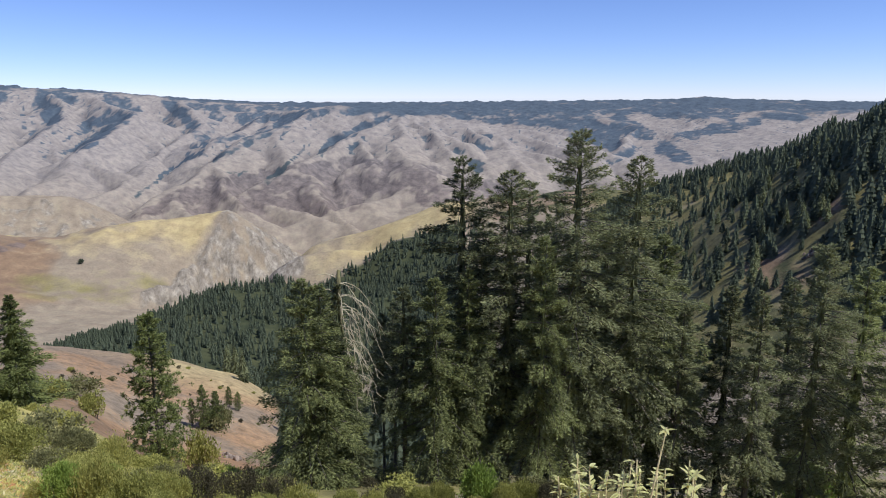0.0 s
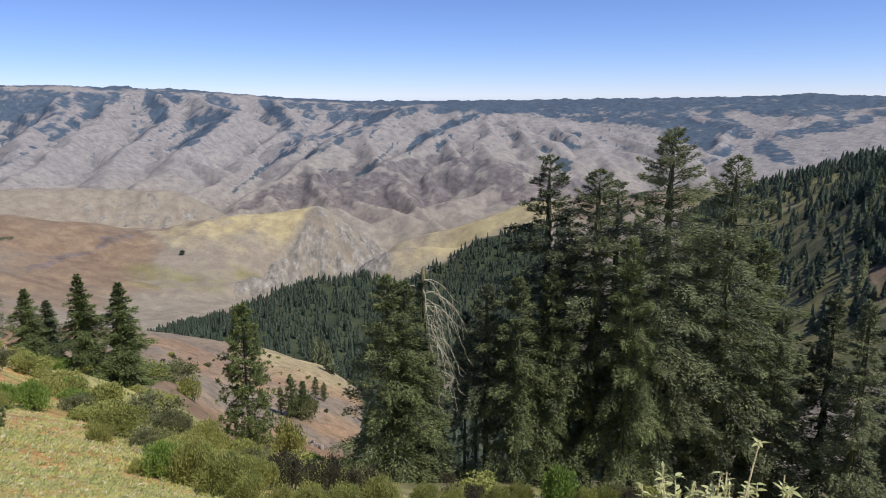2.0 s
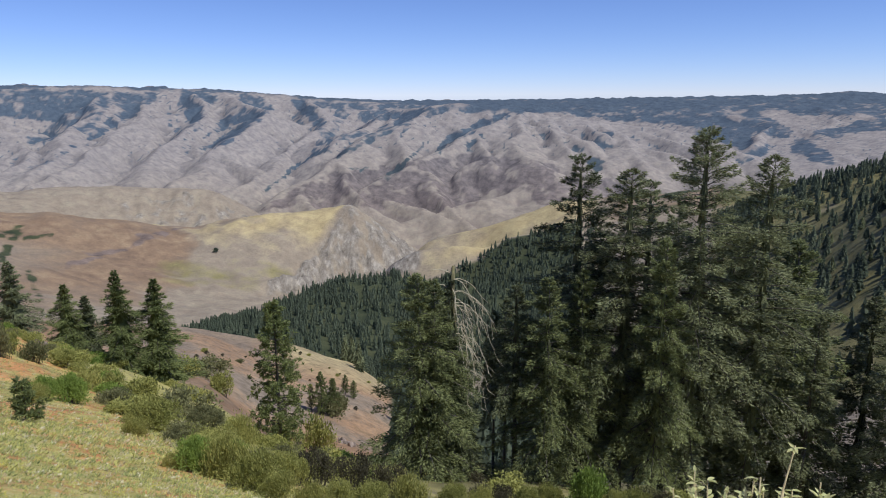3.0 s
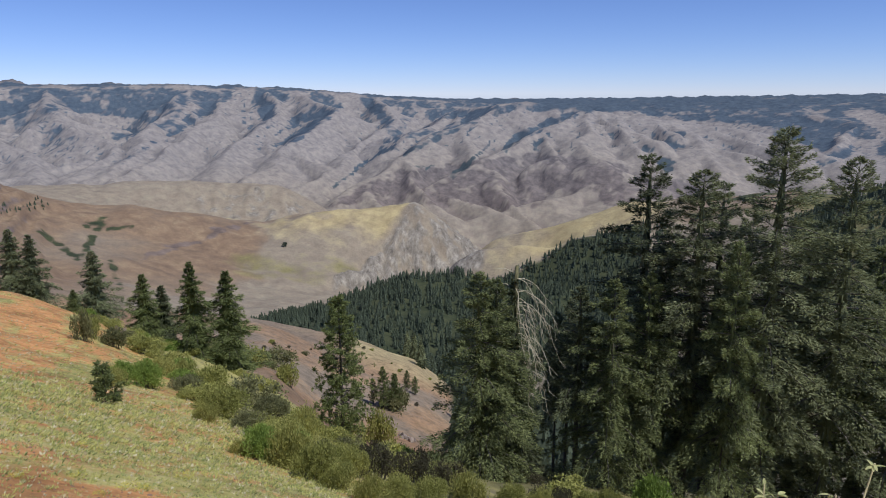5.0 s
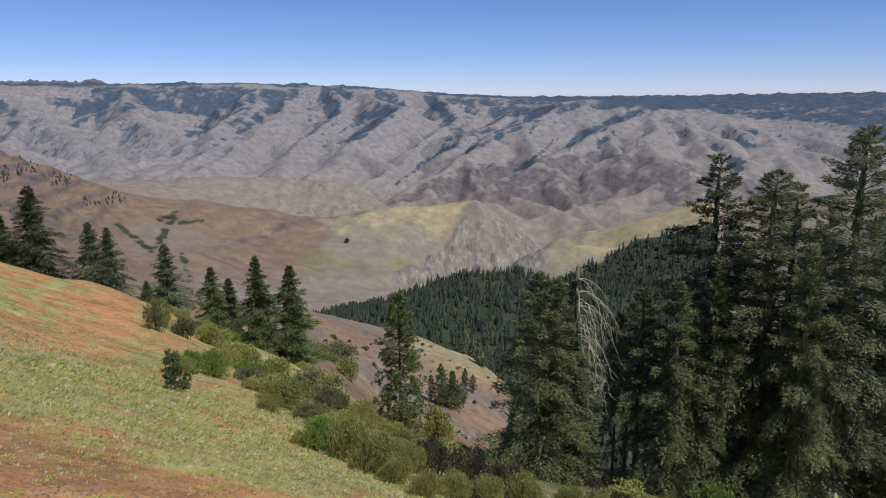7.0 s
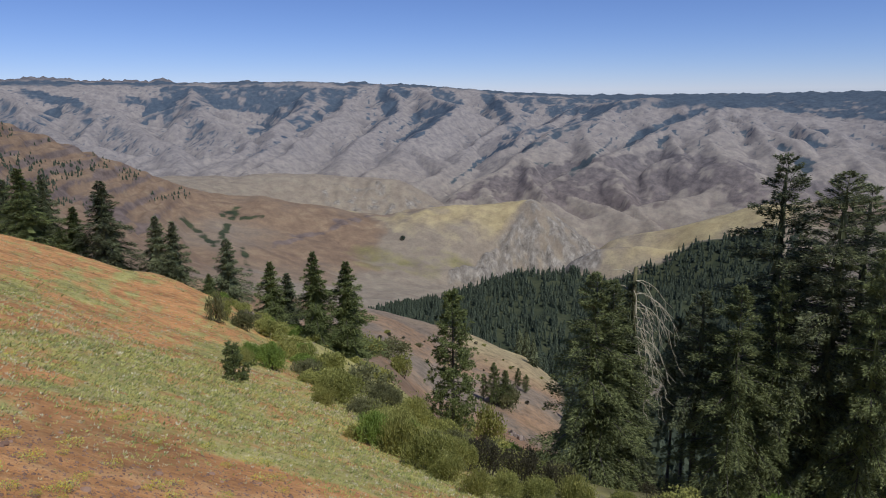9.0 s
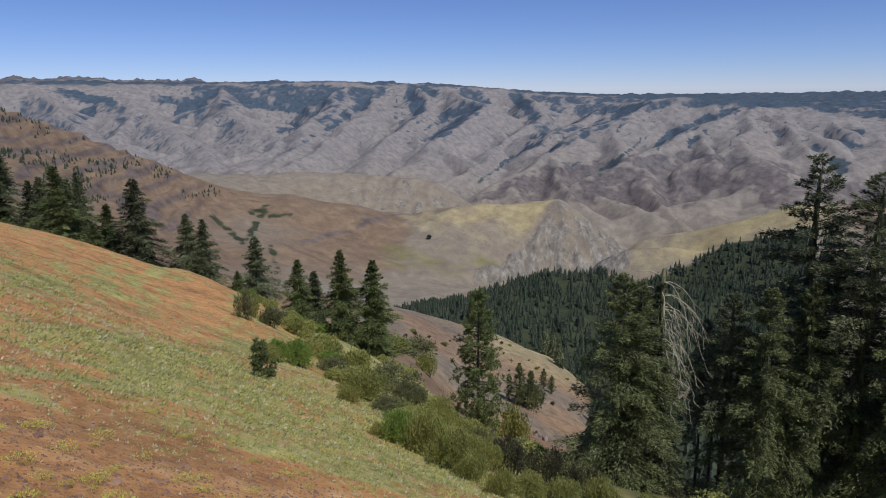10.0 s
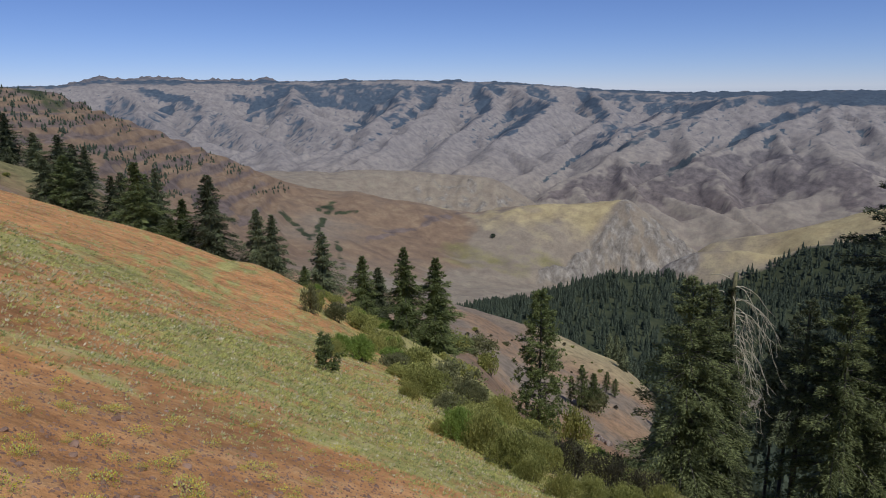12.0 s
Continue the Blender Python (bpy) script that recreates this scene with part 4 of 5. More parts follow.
def pine(seed, h, rad, branches, tufts, needles, label, group=""):
    """An open pine: up-swept limbs that end in round tufts of long needles."""
    rng = np.random.default_rng(seed)
    root = new("pine_tree")
    tagged(root, label, "tree", group)
    leaf, limb, out = Soup(), trunk_soup(rng, h, 0.012 * h + 0.03, sway=0.0), []
    for k in range(branches):
        t = 0.10 + 0.89 * (k + rng.random()) / branches
        th = k * 2.39996 + rng.normal(0, 0.6)
        L = rad * (min(1.0, (1 - t) / 0.6) ** 0.7) * rng.uniform(0.45, 1.15) * (0.7 + 0.3 * min(1, t / 0.3)) + 0.15
        d = np.array([math.cos(th), math.sin(th), 0])
        s = np.linspace(0, 1, 4)
        line = d[None] * (s * L)[:, None]
        line[:, 2] += t * h + L * (0.05 * s + 0.28 * s ** 2 * (0.3 + t))
        limb.tube(line, np.linspace(0.014 * L + 0.015, 0.008, 4), 4)
        for q in range(max(2, int(tufts * (0.4 + 0.6 * L / rad)))):
            u = rng.uniform(0.35, 1.0)
            c = np.array([np.interp(u, s, line[:, a]) for a in range(3)]) + rng.normal(0, 0.10 * L + 0.05, 3) * [1, 1, 0.55]
            n = 18
            al = unit(rng.normal(0, 1, (n, 3)) + d * 0.6 + [0, 0, 0.45])
            ln = rng.uniform(0.22, 0.42, n) * (0.6 + 0.02 * h)
            out.append(kites(np.tile(c, (n, 1)), al, unit(rng.normal(0, 1, (n, 3))), ln, ln * 0.26))
    leaf.quads(np.concatenate(out))
    part_mesh("crown", leaf.mesh("crown", needles), root)
    part_mesh("trunk", limb.mesh("trunk", BARK, True), root)
    root["tall"] = float(h)
    return root


def shrub(seed, h, wide, lobes, leaves, size, mat, label, group="hillside shrubs", kind="shrub"):
    """A leafy shrub of several uneven lobes on thin stems."""
    rng = np.random.default_rng(seed)
    root = new(kind)
    tagged(root, label, "shrub", group)
    leaf, wood, out = Soup(), Soup(), []
    for k in range(lobes):
        a = rng.uniform(0, 6.28)
        d = wide * 0.5 * math.sqrt(rng.random()) * 0.8
        top = h * (1 - 0.45 * (d / (wide * 0.5)) ** 2) * rng.uniform(0.7, 1.0)
        lr = wide * rng.uniform(0.10, 0.21)
        c = np.array([math.cos(a) * d, math.sin(a) * d, max(top - lr, lr * 0.6)])
        wood.tube([(c[0] * 0.3, c[1] * 0.3, -0.2), (c[0] * 0.7, c[1] * 0.7, c[2] * 0.5), tuple(c)], [0.022 * h, 0.014 * h, 0.004 * h], 4)
        n = leaves
        dirs = unit(rng.normal(0, 1, (n, 3)))
        p = c + dirs * (lr * (0.55 + 0.55 * rng.random(n) ** 0.6))[:, None] * [1, 1, 1.15]
        p += (rng.random(n) < 0.08)[:, None] * dirs * lr * 0.5
        p[:, 2] = np.maximum(p[:, 2], -0.1)
        al = unit(dirs + rng.normal(0, 0.6, (n, 3)) + [0, 0, 0.5])
        ln = size * rng.uniform(0.6, 1.4, n)
        out.append(slivers(p, al, unit(rng.normal(0, 0.6, (n, 3)) + dirs), ln, ln * rng.uniform(0.5, 0.8, n)))
    leaf.tris(np.concatenate(out))
    part_mesh("foliage", leaf.mesh("foliage", mat), root)
    part_mesh("branchwork", wood.mesh("branchwork", BARK), root)
    root["tall"], root["broad"] = float(h), float(wide)
    return root


used = set()


def stand(template, az, r, height=None, top_el=None, wide=1.0, turn=0.0, sink=0.15):
    """Stand a plant on the land at an azimuth and distance, scaled to a height or to a sight angle of its top."""
    x, y = spot(az, r)
    z = float(ground(x, y)[0])
    if top_el is not None:
        height = math.tan(radians(top_el)) * r - z
    s = height / template["tall"]
    m = pose(x, y, z - sink * s, 0, 0, turn) @ Matrix.Diagonal((s * wide, s * wide, s, 1))
    if template.name not in used:
        used.add(template.name)
        template.matrix_basis = m
        return template
    saved = template.scale.copy()
    template.scale = (1, 1, 1)
    ob = copy_thing(template, m)
    template.scale = saved
    return ob


def seen_at(az, el, r0=20.0):
    """Distance at which the sight line at that azimuth and angle meets the land."""
    r = np.concatenate([np.geomspace(r0, 300, 200), np.arange(302, 4300, 4.0)])
    x, y = -math.sin(radians(az)) * r, math.cos(radians(az)) * r
    hit = ground(x, y) >= math.tan(radians(el)) * r
    return float(r[np.argmax(hit)]) if hit.any() else None


# ---- the near stand of firs below the viewpoint ----
NEAR = "tall firs below the viewpoint"
near_kinds = [
    conifer(11, 27, 4.5, 200, 370, 0.29, FIR_OLIVE, label="tall dense fir with olive-green sunlit needles on the slope", group=NEAR, gap=0.05, shoulder=0.46, taper=0.54, core=0.12, fan=0.30, thick=0.035),
    conifer(12, 26, 3.6, 160, 370, 0.29, FIR, label="tall dark green fir with an open ragged crown", group=NEAR, gap=0.16, shoulder=0.46, taper=0.56, core=0.12, fan=0.30, thick=0.035),
    conifer(13, 25, 4.0, 165, 390, 0.29, FIR_OLIVE, label="tall olive-green fir with drooping branches", group=NEAR, gap=0.12, shoulder=0.48, taper=0.54, core=0.12, fan=0.30, thick=0.035),
    conifer(14, 17, 4.3, 155, 400, 0.28, FIR_GREEN, label="bushy green fir standing among taller firs", group=NEAR, gap=0.12, shoulder=0.7, core=0.12, fan=0.31, thick=0.035),
    conifer(15, 18, 3.2, 145, 340, 0.28, FIR_OLIVE, label="slender green fir in the near stand", group=NEAR, gap=0.12, shoulder=0.85, core=0.12, fan=0.31, thick=0.035),
    conifer(16, 18, 3.6, 100, 370, 0.29, FIR, label="fir with bare lower trunk in the near stand", group=NEAR, gap=0.12, shoulder=0.5, bare=0.42, core=0.12, fan=0.31, thick=0.035),
]
for kind, az, r, top, wide in (
        (1, -1.6, 50, -4.5, 1.1), (2, -5.6, 49, -5.6, 1.15), (1, -7.2, 53, -6.4, 0.9), (0, -11.1, 50, -2.4, 1.02), (2, -15.8, 52, -4.3, 1.02),
        (3, 0.7, 46, -14.6, 1.05), (5, 3.4, 47, -15.2, 1.05), (5, 5.3, 53, -17.4, 0.7), (5, 4.3, 56, -16.4, 0.7), (4, -20.0, 52, -15.9, 1.15), (4, -23.4, 58, -13.9, 1.2), (4, -25.6, 52, -14.1, 1.05),
        (0, -29.6, 56, -10.3, 1.0), (3, -32.4, 60, -11.6, 1.0), (2, -36.0, 55, -12.0, 1.0), (0, -13.6, 58, -9.0, 1.0), (2, -9.2, 60, -8.6, 1.0),
        (2, -3.6, 60, -10.0, 1.0), (3, -18.0, 57, -10.5, 1.1), (4, -27.6, 64, -13.0, 1.1), (3, -2.2, 47, -13.8, 0.8), (3, -8.6, 47, -11.0, 0.7), (3, 11.9, 43, -14.4, 1.1), (3, 10.0, 47, -17.0, 0.85), (3, 10.5, 44, -14.9, 1.0)):
    stand(near_kinds[kind], az, r, top_el=top, wide=wide, turn=az * 37 % 360)


def snag():
    """A fir with a broken, dead top: bare bleached limbs hang down one side, live boughs below on the other."""
    rng = np.random.default_rng(77)
    h = 17.0
    root = new("broken_fir")
    tagged(root, "half-dead fir with a snapped top and bleached bare hanging limbs", "tree", NEAR)
    s = Soup()
    s.tube([(0, 0, -0.8), (0, 0, 3), (0.05, 0, 8), (0.1, 0.02, 13), (0.02, 0.0, 15.5), (0.10, 0.02, 17.0)], [0.33, 0.28, 0.23, 0.19, 0.17, 0.11], 9)
    part_mesh("trunk", s.mesh("trunk", LICHEN, True), root, "lichen-covered snapped trunk")
    # bare limbs sweep out and down to +x
    for k in range(30):
        z0 = 16.0 - 6.5 * (k / 26) ** 1.1 + rng.normal(0, 0.15)
        a = rng.normal(0.0, 0.6)
        L = rng.uniform(1.0, 2.5)
        drop = rng.uniform(1.8, 4.6)
        d = np.array([math.cos(a), math.sin(a), 0])
        u = np.linspace(0, 1, 7)
        line = d[None] * (L * (1 - (1 - u) ** 1.7))[:, None]
        line[:, 2] = z0 + 0.25 * np.sin(u * 2.2) - drop * u ** 2.2
        line += np.cumsum(rng.normal(0, 0.20, line.shape), 0) * u[:, None]
        b = Soup()
        b.tube(line, np.linspace(0.036, 0.010, 7), 4)
        for q in range(7):
            p = line[rng.integers(2, 7)]
            e = d * rng.uniform(0.1, 0.5) + rng.normal(0, 0.18, 3) + [0, 0, -rng.uniform(0.3, 0.9)]
            b.tube([p, p + e * 0.5 + rng.normal(0, 0.04, 3), p + e], [0.020, 0.015, 0.008], 3)
        part_mesh("bare_limb", b.mesh("bare_limb", BARE), root, "bleached bare limb" if k == 0 else "")
    # a few bare stubs on the other side of the top
    for z0, L, lift in ((16.7, 1.5, 0.25), (15.6, 1.3, 0.5), (15.0, 1.6, 0.9), (14.2, 1.2, 0.2)):
        b = Soup()
        b.tube([(0, 0, z0 - lift), (-L * 0.5, 0.1, z0), (-L, 0.05, z0 - 0.05)], [0.05, 0.035, 0.012], 4)
        part_mesh("bare_limb", b.mesh("bare_limb", BARE), root)
    leaf, limb = fir_crown(rng, 16.0, 3.0, 150, 220, 0.35, core=0.35, gap=0.08, shoulder=0.8, skip_side=0.0)
    part_mesh("crown", leaf.mesh("crown", FIR), root)
    part_mesh("branchwork", limb.mesh("branchwork", BARK), root)
    root["tall"] = h
    return root


stand(snag(), 8.9, 45, top_el=-13.7)

# ---- the pines and firs along the brow of the open hillside ----
BROW = "conifers along the hillside brow"
tall_pine = pine(31, 15, 2.8, 140, 12, PINE, "open ponderosa-like pine with round needle tufts on the brush slope", BROW)
stand(tall_pine, 24.0, 70, top_el=-16.0, turn=40)
for az, top, base, w in ((20.4, -22.0, -25.4, 0.8), (19.4, -22.6, -25.6, 0.9), (18.3, -22.4, -24.0, 0.9), (21.3, -22.9, -25.0, 0.7), (17.6, -22.9, -24.4, 1.0)):
    stand(tall_pine, az, seen_at(az, base, 60.0), top_el=top, wide=w * 1.3, turn=az * 50)
brow_kinds = [
    conifer(41, 14, 4.5, 130, 260, 0.38, FIR, label="dark green conical fir on the brow of the dry hillside", group=BROW, bare=0.01, shoulder=1.0, gap=0.08, taper=0.92),
    conifer(42, 13, 4.1, 125, 260, 0.38, PINE, label="green young conifer standing in brush on the hillside", group=BROW, bare=0.01, shoulder=1.0, gap=0.08, taper=0.92),
    conifer(43, 13, 4.0, 120, 250, 0.38, FIR, label="slim dark fir behind the brow of the hillside", group=BROW, bare=0.01, shoulder=1.0, gap=0.08, taper=0.92),
]
for kind, az, r, top, slim in (
        (0, 64.1, 205, -1.1, 0.70), (1, 60.8, 135, -4.2, 0.72), (0, 62.1, 136, -4.3, 0.71), (2, 59.9, 134, -5.3, 0.67), (1, 56.2, 118, -4.9, 0.64), (2, 54.8, 121, -5.4, 0.42),
        (2, 57.9, 126, -5.8, 0.48), (1, 53.1, 119, -7.9, 0.61), (0, 51.1, 114, -6.1, 0.60), (1, 54.1, 115, -9.3, 0.67), (0, 47.6, 112, -9.0, 0.52), (2, 46.4, 112, -9.5, 0.50),
        (0, 42.5, 112, -11.1, 0.56), (1, 44.0, 110, -13.8, 0.60), (1, 39.2, 103, -13.2, 0.53), (2, 37.9, 104, -14.2, 0.57), (1, 35.7, 94, -12.6, 0.47), (1, 33.0, 96, -13.5, 0.52),
        (0, 62.5, 215, -2.5, 0.75), (2, 61.0, 215, -2.7, 0.77), (0, 60.2, 220, -3.4, 0.78), (2, 59.4, 222, -3.6, 0.60), (0, 65.8, 205, -1.4, 0.7), (2, 66.8, 150, -3.0, 0.7),
        (2, 55.5, 128, -5.9, 0.5), (2, 57.2, 129, -5.6, 0.5), (2, 44.0, 150, -14.0, 0.6)):
    stand(brow_kinds[kind], az, r, top_el=top, wide=slim / 0.38, turn=az * 61 % 360)
sapling = pine(51, 2.2, 0.62, 34, 5, PINE, "small dark pine sapling alone on the open slope", BROW)
stand(sapling, 42.65, 26, top_el=-19.3)

# ---- woods: the steep wooded slope, its trees one by one ----
SLOPE = "conifers on the steep wooded slope"
rng = np.random.default_rng(5)
slope_kinds = [
    conifer(61, 15, 4.1, 50, 12, 1.1, FOREST, label="dark green conifer on a steep grassy slope", group=SLOPE, bare=0.04, shoulder=0.9, limbs=False, core=0.85, taper=0.62),
    conifer(62, 14, 3.9, 46, 12, 1.0, FOREST, label="dark green conifer on a steep grassy slope", group=SLOPE, bare=0.05, shoulder=0.8, limbs=False, core=0.85, gap=0.2, taper=0.58),
    conifer(63, 16, 4.0, 52, 12, 1.1, FIR, label="dark green conifer on a steep grassy slope", group=SLOPE, bare=0.04, shoulder=0.75, limbs=False, core=0.85, taper=0.6),
]
placed = 0
while placed < 330:
    az, el = rng.uniform(-35, -13), rng.uniform(-16, -1.5)
    r = seen_at(az, el, 200.0)
    if r is None or r > 900:
        continue
    r += rng.uniform(-4, 12)
    x, y = spot(az, r)
    d = float(fbm(np.array([az / 3.2]), np.array([el / 2.6]), 3, 201)[0])
    clear = 0.45 * math.exp(-((az + 26.5) / 2.6) ** 2 - ((el + 12.5) / 1.8) ** 2) + (0.14 if az < -29 and el > -9 and el < -5 else 0.0)
    if d - clear < rng.uniform(-0.55, 0.12):
        continue
    stand(slope_kinds[rng.integers(3)], az, r, height=5.5 + 8.5 * rng.random() ** 1.3, wide=rng.uniform(0.95, 1.4), turn=rng.uniform(0, 360))
    placed += 1


def far_woods(name, label, count, seed, pick, hmin, hmax, sprays, wide=0.25):
    """Woods too thick to count: many small conifers in one mesh, each with its own shape, height and lean."""
    rng = np.random.default_rng(seed)
    pts = []
    while len(pts) < count:
        p = pick(rng)
        if p is not None:
            pts.append(p)
    pts = np.array(pts)
    g = ground(pts[:, 0], pts[:, 1])
    s = Soup()
    out = []
    for (x, y), z in zip(pts, g):
        h = hmin + (hmax - hmin) * rng.random() ** 1.4
        cone = tiers(rng, h, wide * h * rng.uniform(0.8, 1.25), 7, 8, 0.04, rng.uniform(0.55, 0.9))
        cone[:, :, 0] += x + (cone[:, :, 2] * rng.normal(0, 0.012))
        cone[:, :, 1] += y
        cone[:, :, 2] += z
        out.append(cone)
        n = sprays
        t = 1 - rng.random(n) ** 0.75 * 0.97
        th = rng.uniform(0, 6.28, n)
        u = rng.uniform(0.5, 0.9, n) * ((wide * h) * (1 - t) ** 0.85 + 0.25)
        base = np.stack([x + np.cos(th) * u, y + np.sin(th) * u, z + t * h], 1)
        al = unit(np.stack([np.cos(th), np.sin(th), rng.normal(-0.35, 0.25, n)], 1))
        ln = rng.uniform(0.08, 0.13, n) * h * (0.5 + 0.5 * (1 - t))
        out.append(slivers(base, al, unit(np.array([[0, 0, 1.0]]) + rng.normal(0, 0.6, (n, 3))), ln, ln * 0.6))
        b = np.array([[x, y, z - 0.5]])
        out.append(slivers(b, np.array([[0, 0, 1.0]]), np.array([[1.0, 0, 0]]), np.array([h * 0.6]), np.array([h * 0.04])))
    s.tris(np.concatenate(out))
    ob = new(name, s.mesh(name, FOREST))
    return tagged(ob, label, "woods", kind="stuff")


def pick_ridge(rng):
    az, r = rng.uniform(-3, 31.5), math.sqrt(rng.uniform(430 ** 2, 985 ** 2))
    if r > woods_end(az):
        return None
    x, y = spot(az, r)
    d = float(fbm(np.array([x / 80]), np.array([y / 80]), 3, 211)[0])
    return (x, y) if d > rng.uniform(-0.65, 0.02) else None


def pick_terrace(rng):
    az, el = rng.uniform(44, 65), rng.uniform(-8, 0.6)
    r = seen_at(az, el, 500.0)
    if r is None or r > 1500 or r < 650:
        return None
    d = float(fbm(np.array([az / 2.5]), np.array([el / 1.2]), 3, 221)[0]) + 0.5 * math.exp(-((az - 54.5) / 4) ** 2 - ((el + 4.8) / 0.9) ** 2)
    if az > 56.5 and el > -2.3:
        d += 0.55
    return spot(az, r) if d > 0.16 + 0.1 * rng.random() else None


far_woods("ridge_woods", "dense dark green conifer woods covering the valley ridge", 3900, 71, pick_ridge, 7, 13, 10, 0.25)
far_woods("terrace_woods", "scattered dark conifers on the red terraced hillside", 620, 72, pick_terrace, 3.5, 8, 10, 0.36)


def pick_slope(rng):
    az = rng.uniform(-44, -12)
    top = float(np.interp(az, [-44, -30, -27, -23, -12], [430, 455, 600, 800, 800]))
    if rng.random() < 0.5:                       # along the crest
        return spot(az, top + rng.uniform(-70, 40))
    r = math.sqrt(rng.uniform(255 ** 2, (top - 30) ** 2))
    x, y = spot(az, r)
    d = float(fbm(np.array([x / 80]), np.array([y / 80]), 3, 201)[0])
    bare = math.exp(-((az + 26.5) / 2.2) ** 2 - ((r - 285) / 24) ** 2)
    return (x, y) if d - 0.8 * bare > rng.uniform(-0.40, 0.25) else None


def pick_hollow(rng):
    az, r = rng.uniform(-14, 14), math.sqrt(rng.uniform(110 ** 2, 430 ** 2))
    return spot(az, r)


far_woods("hollow_woods", "dark conifer woods in the hollow behind the near firs", 620, 74, pick_hollow, 7, 14, 14, 0.25)
far_woods("slope_woods", "thick dark conifer woods along the crest of the steep slope", 2200, 73, pick_slope, 7, 15, 12, 0.25)
valley_edge = [(17.0, 262), (17.6, 275), (16.6, 280), (16.0, 290), (18.2, 285), (15.4, 300), (17.2, 300), (16.2, 310), (15.0, 285)]
for az, r in valley_edge:
    stand(slope_kinds[int(az * 10) % 3], az, r, height=9 + (az * 7) % 4, turn=az * 90)

# ---- brush on the slope ----
BRUSH = "hillside shrubs"
TWIGGY = leaf_material("dark_twiggy_shrub_leaves", (0.050, 0.046, 0.028), (0.125, 0.112, 0.066))
SHRUB_YELLOW = leaf_material("yellow_green_shrub_leaves", (0.170, 0.180, 0.042), (0.450, 0.430, 0.135), through_leaf=0.3)


def shrub_set(lobes, leaves, size):
    return [
        shrub(81, 1.6, 2.6, lobes, leaves, size, SHRUB, "olive-green leafy shrub on the hillside", BRUSH),
        shrub(82, 1.5, 2.2, lobes, leaves, size, SHRUB_BRIGHT, "bright green leafy shrub on the hillside", BRUSH),
        shrub(83, 1.7, 2.4, lobes, leaves, size, SHRUB_GREY, "dull grey-green twiggy shrub on the hillside", BRUSH),
        shrub(84, 1.3, 2.8, lobes, leaves, size, SHRUB_YELLOW, "low spreading yellow-green shrub on the hillside", BRUSH),
        shrub(88, 1.8, 2.2, lobes, leaves // 2, size, TWIGGY, "dark half-bare twiggy shrub below the fir", BRUSH),
    ]


near_shrubs, far_shrubs = shrub_set(22, 420, 0.085), shrub_set(17, 150, 0.15)


def bush(kind, az, top, base, across):
    """A shrub whose foot and top are seen at those sight angles, and its width in degrees."""
    r = seen_at(az, base, 9.0)
    kinds = near_shrubs if r < 48 else far_shrubs
    tall = (math.tan(radians(top)) - math.tan(radians(base))) * r * 1.05
    stand(kinds[kind], az, r, height=tall, wide=math.tan(radians(across)) * r / kinds[kind]["broad"] / (tall / kinds[kind]["tall"]), turn=az * 47 % 360)


for row in (
        (0, 33.8, -19.3, -21.0, 3.4), (0, 31.6, -19.6, -21.3, 3.2), (2, 29.5, -19.9, -21.6, 3.3), (0, 28.5, -21.3, -23.1, 2.3), (0, 34.6, -20.8, -22.8, 3.1), (1, 41.4, -19.4, -21.2, 2.2),
        (3, 39.9, -19.6, -21.3, 2.2), (3, 38.4, -19.5, -21.1, 2.4), (1, 36.9, -19.9, -21.2, 2.2), (2, 31.5, -21.9, -24.5, 4.8), (0, 34.2, -22.4, -24.8, 4.6), (3, 35.4, -23.5, -25.0, 2.5)):
    bush(*row)
for row in (
        (2, 30.1, -23.5, -25.6, 3.1), (1, 31.2, -25.6, -28.3, 3.5), (3, 28.6, -25.9, -29.3, 4.6), (0, 26.3, -27.4, -30.6, 4.6), (4, 21.2, -27.5, -30.8, 3.8), (4, 18.0, -28.2, -31.4, 3.8),
        (3, 24.0, -25.3, -27.9, 3.5), (3, 27.2, -24.5, -27.1, 3.1), (3, 20.8, -25.4, -28.2, 3.1), (0, 16.5, -30.6, -32.7, 3.8), (3, 12.9, -30.2, -32.9, 3.8), (0, 43.0, -15.9, -17.6, 1.7)):
    bush(*row)
for row in (
        (2, 41.7, -16.7, -18.4, 1.9), (0, 39.9, -17.8, -19.1, 2.5), (2, 36.8, -21.3, -22.6, 2.3), (2, 19.4, -23.5, -25.5, 2.5), (0, 23.2, -28.0, -30.5, 2.9), (3, 32.8, -26.6, -27.8, 2.1),
        (1, -3.4, -29.2, -32.7, 3.8), (0, -7.5, -30.3, -32.5, 2.9), (1, -29.5, -24.9, -29.2, 5.0), (1, -26.7, -26.4, -29.9, 3.3), (0, 0.2, -30.7, -32.8, 2.5), (0, -32.2, -26.0, -28.6, 3.3)):
    bush(*row)
for row in ((2, 43.7, -15.1, -17.7, 1.5), (0, 42.0, -19.8, -21.3, 2.1), (1, 39.6, -19.5, -21.8, 2.5), (0, 36.6, -19.9, -21.9, 2.1), (4, 14.6, -29.0, -32.0, 3.0), (0, 9.0, -31.0, -33.0, 3.0), (3, 6.4, -31.2, -33.0, 2.8), (4, 4.4, -31.0, -32.8, 2.4), (0, 2.2, -31.0, -33.0, 2.6), (0, -5.6, -30.6, -32.8, 2.6), (4, -10.0, -30.4, -32.6, 3.0), (0, 24.6, -29.0, -31.4, 3.4), (3, 22.0, -30.2, -32.4, 3.2), (0, 19.4, -30.4, -32.6, 3.4)):
    bush(*row)
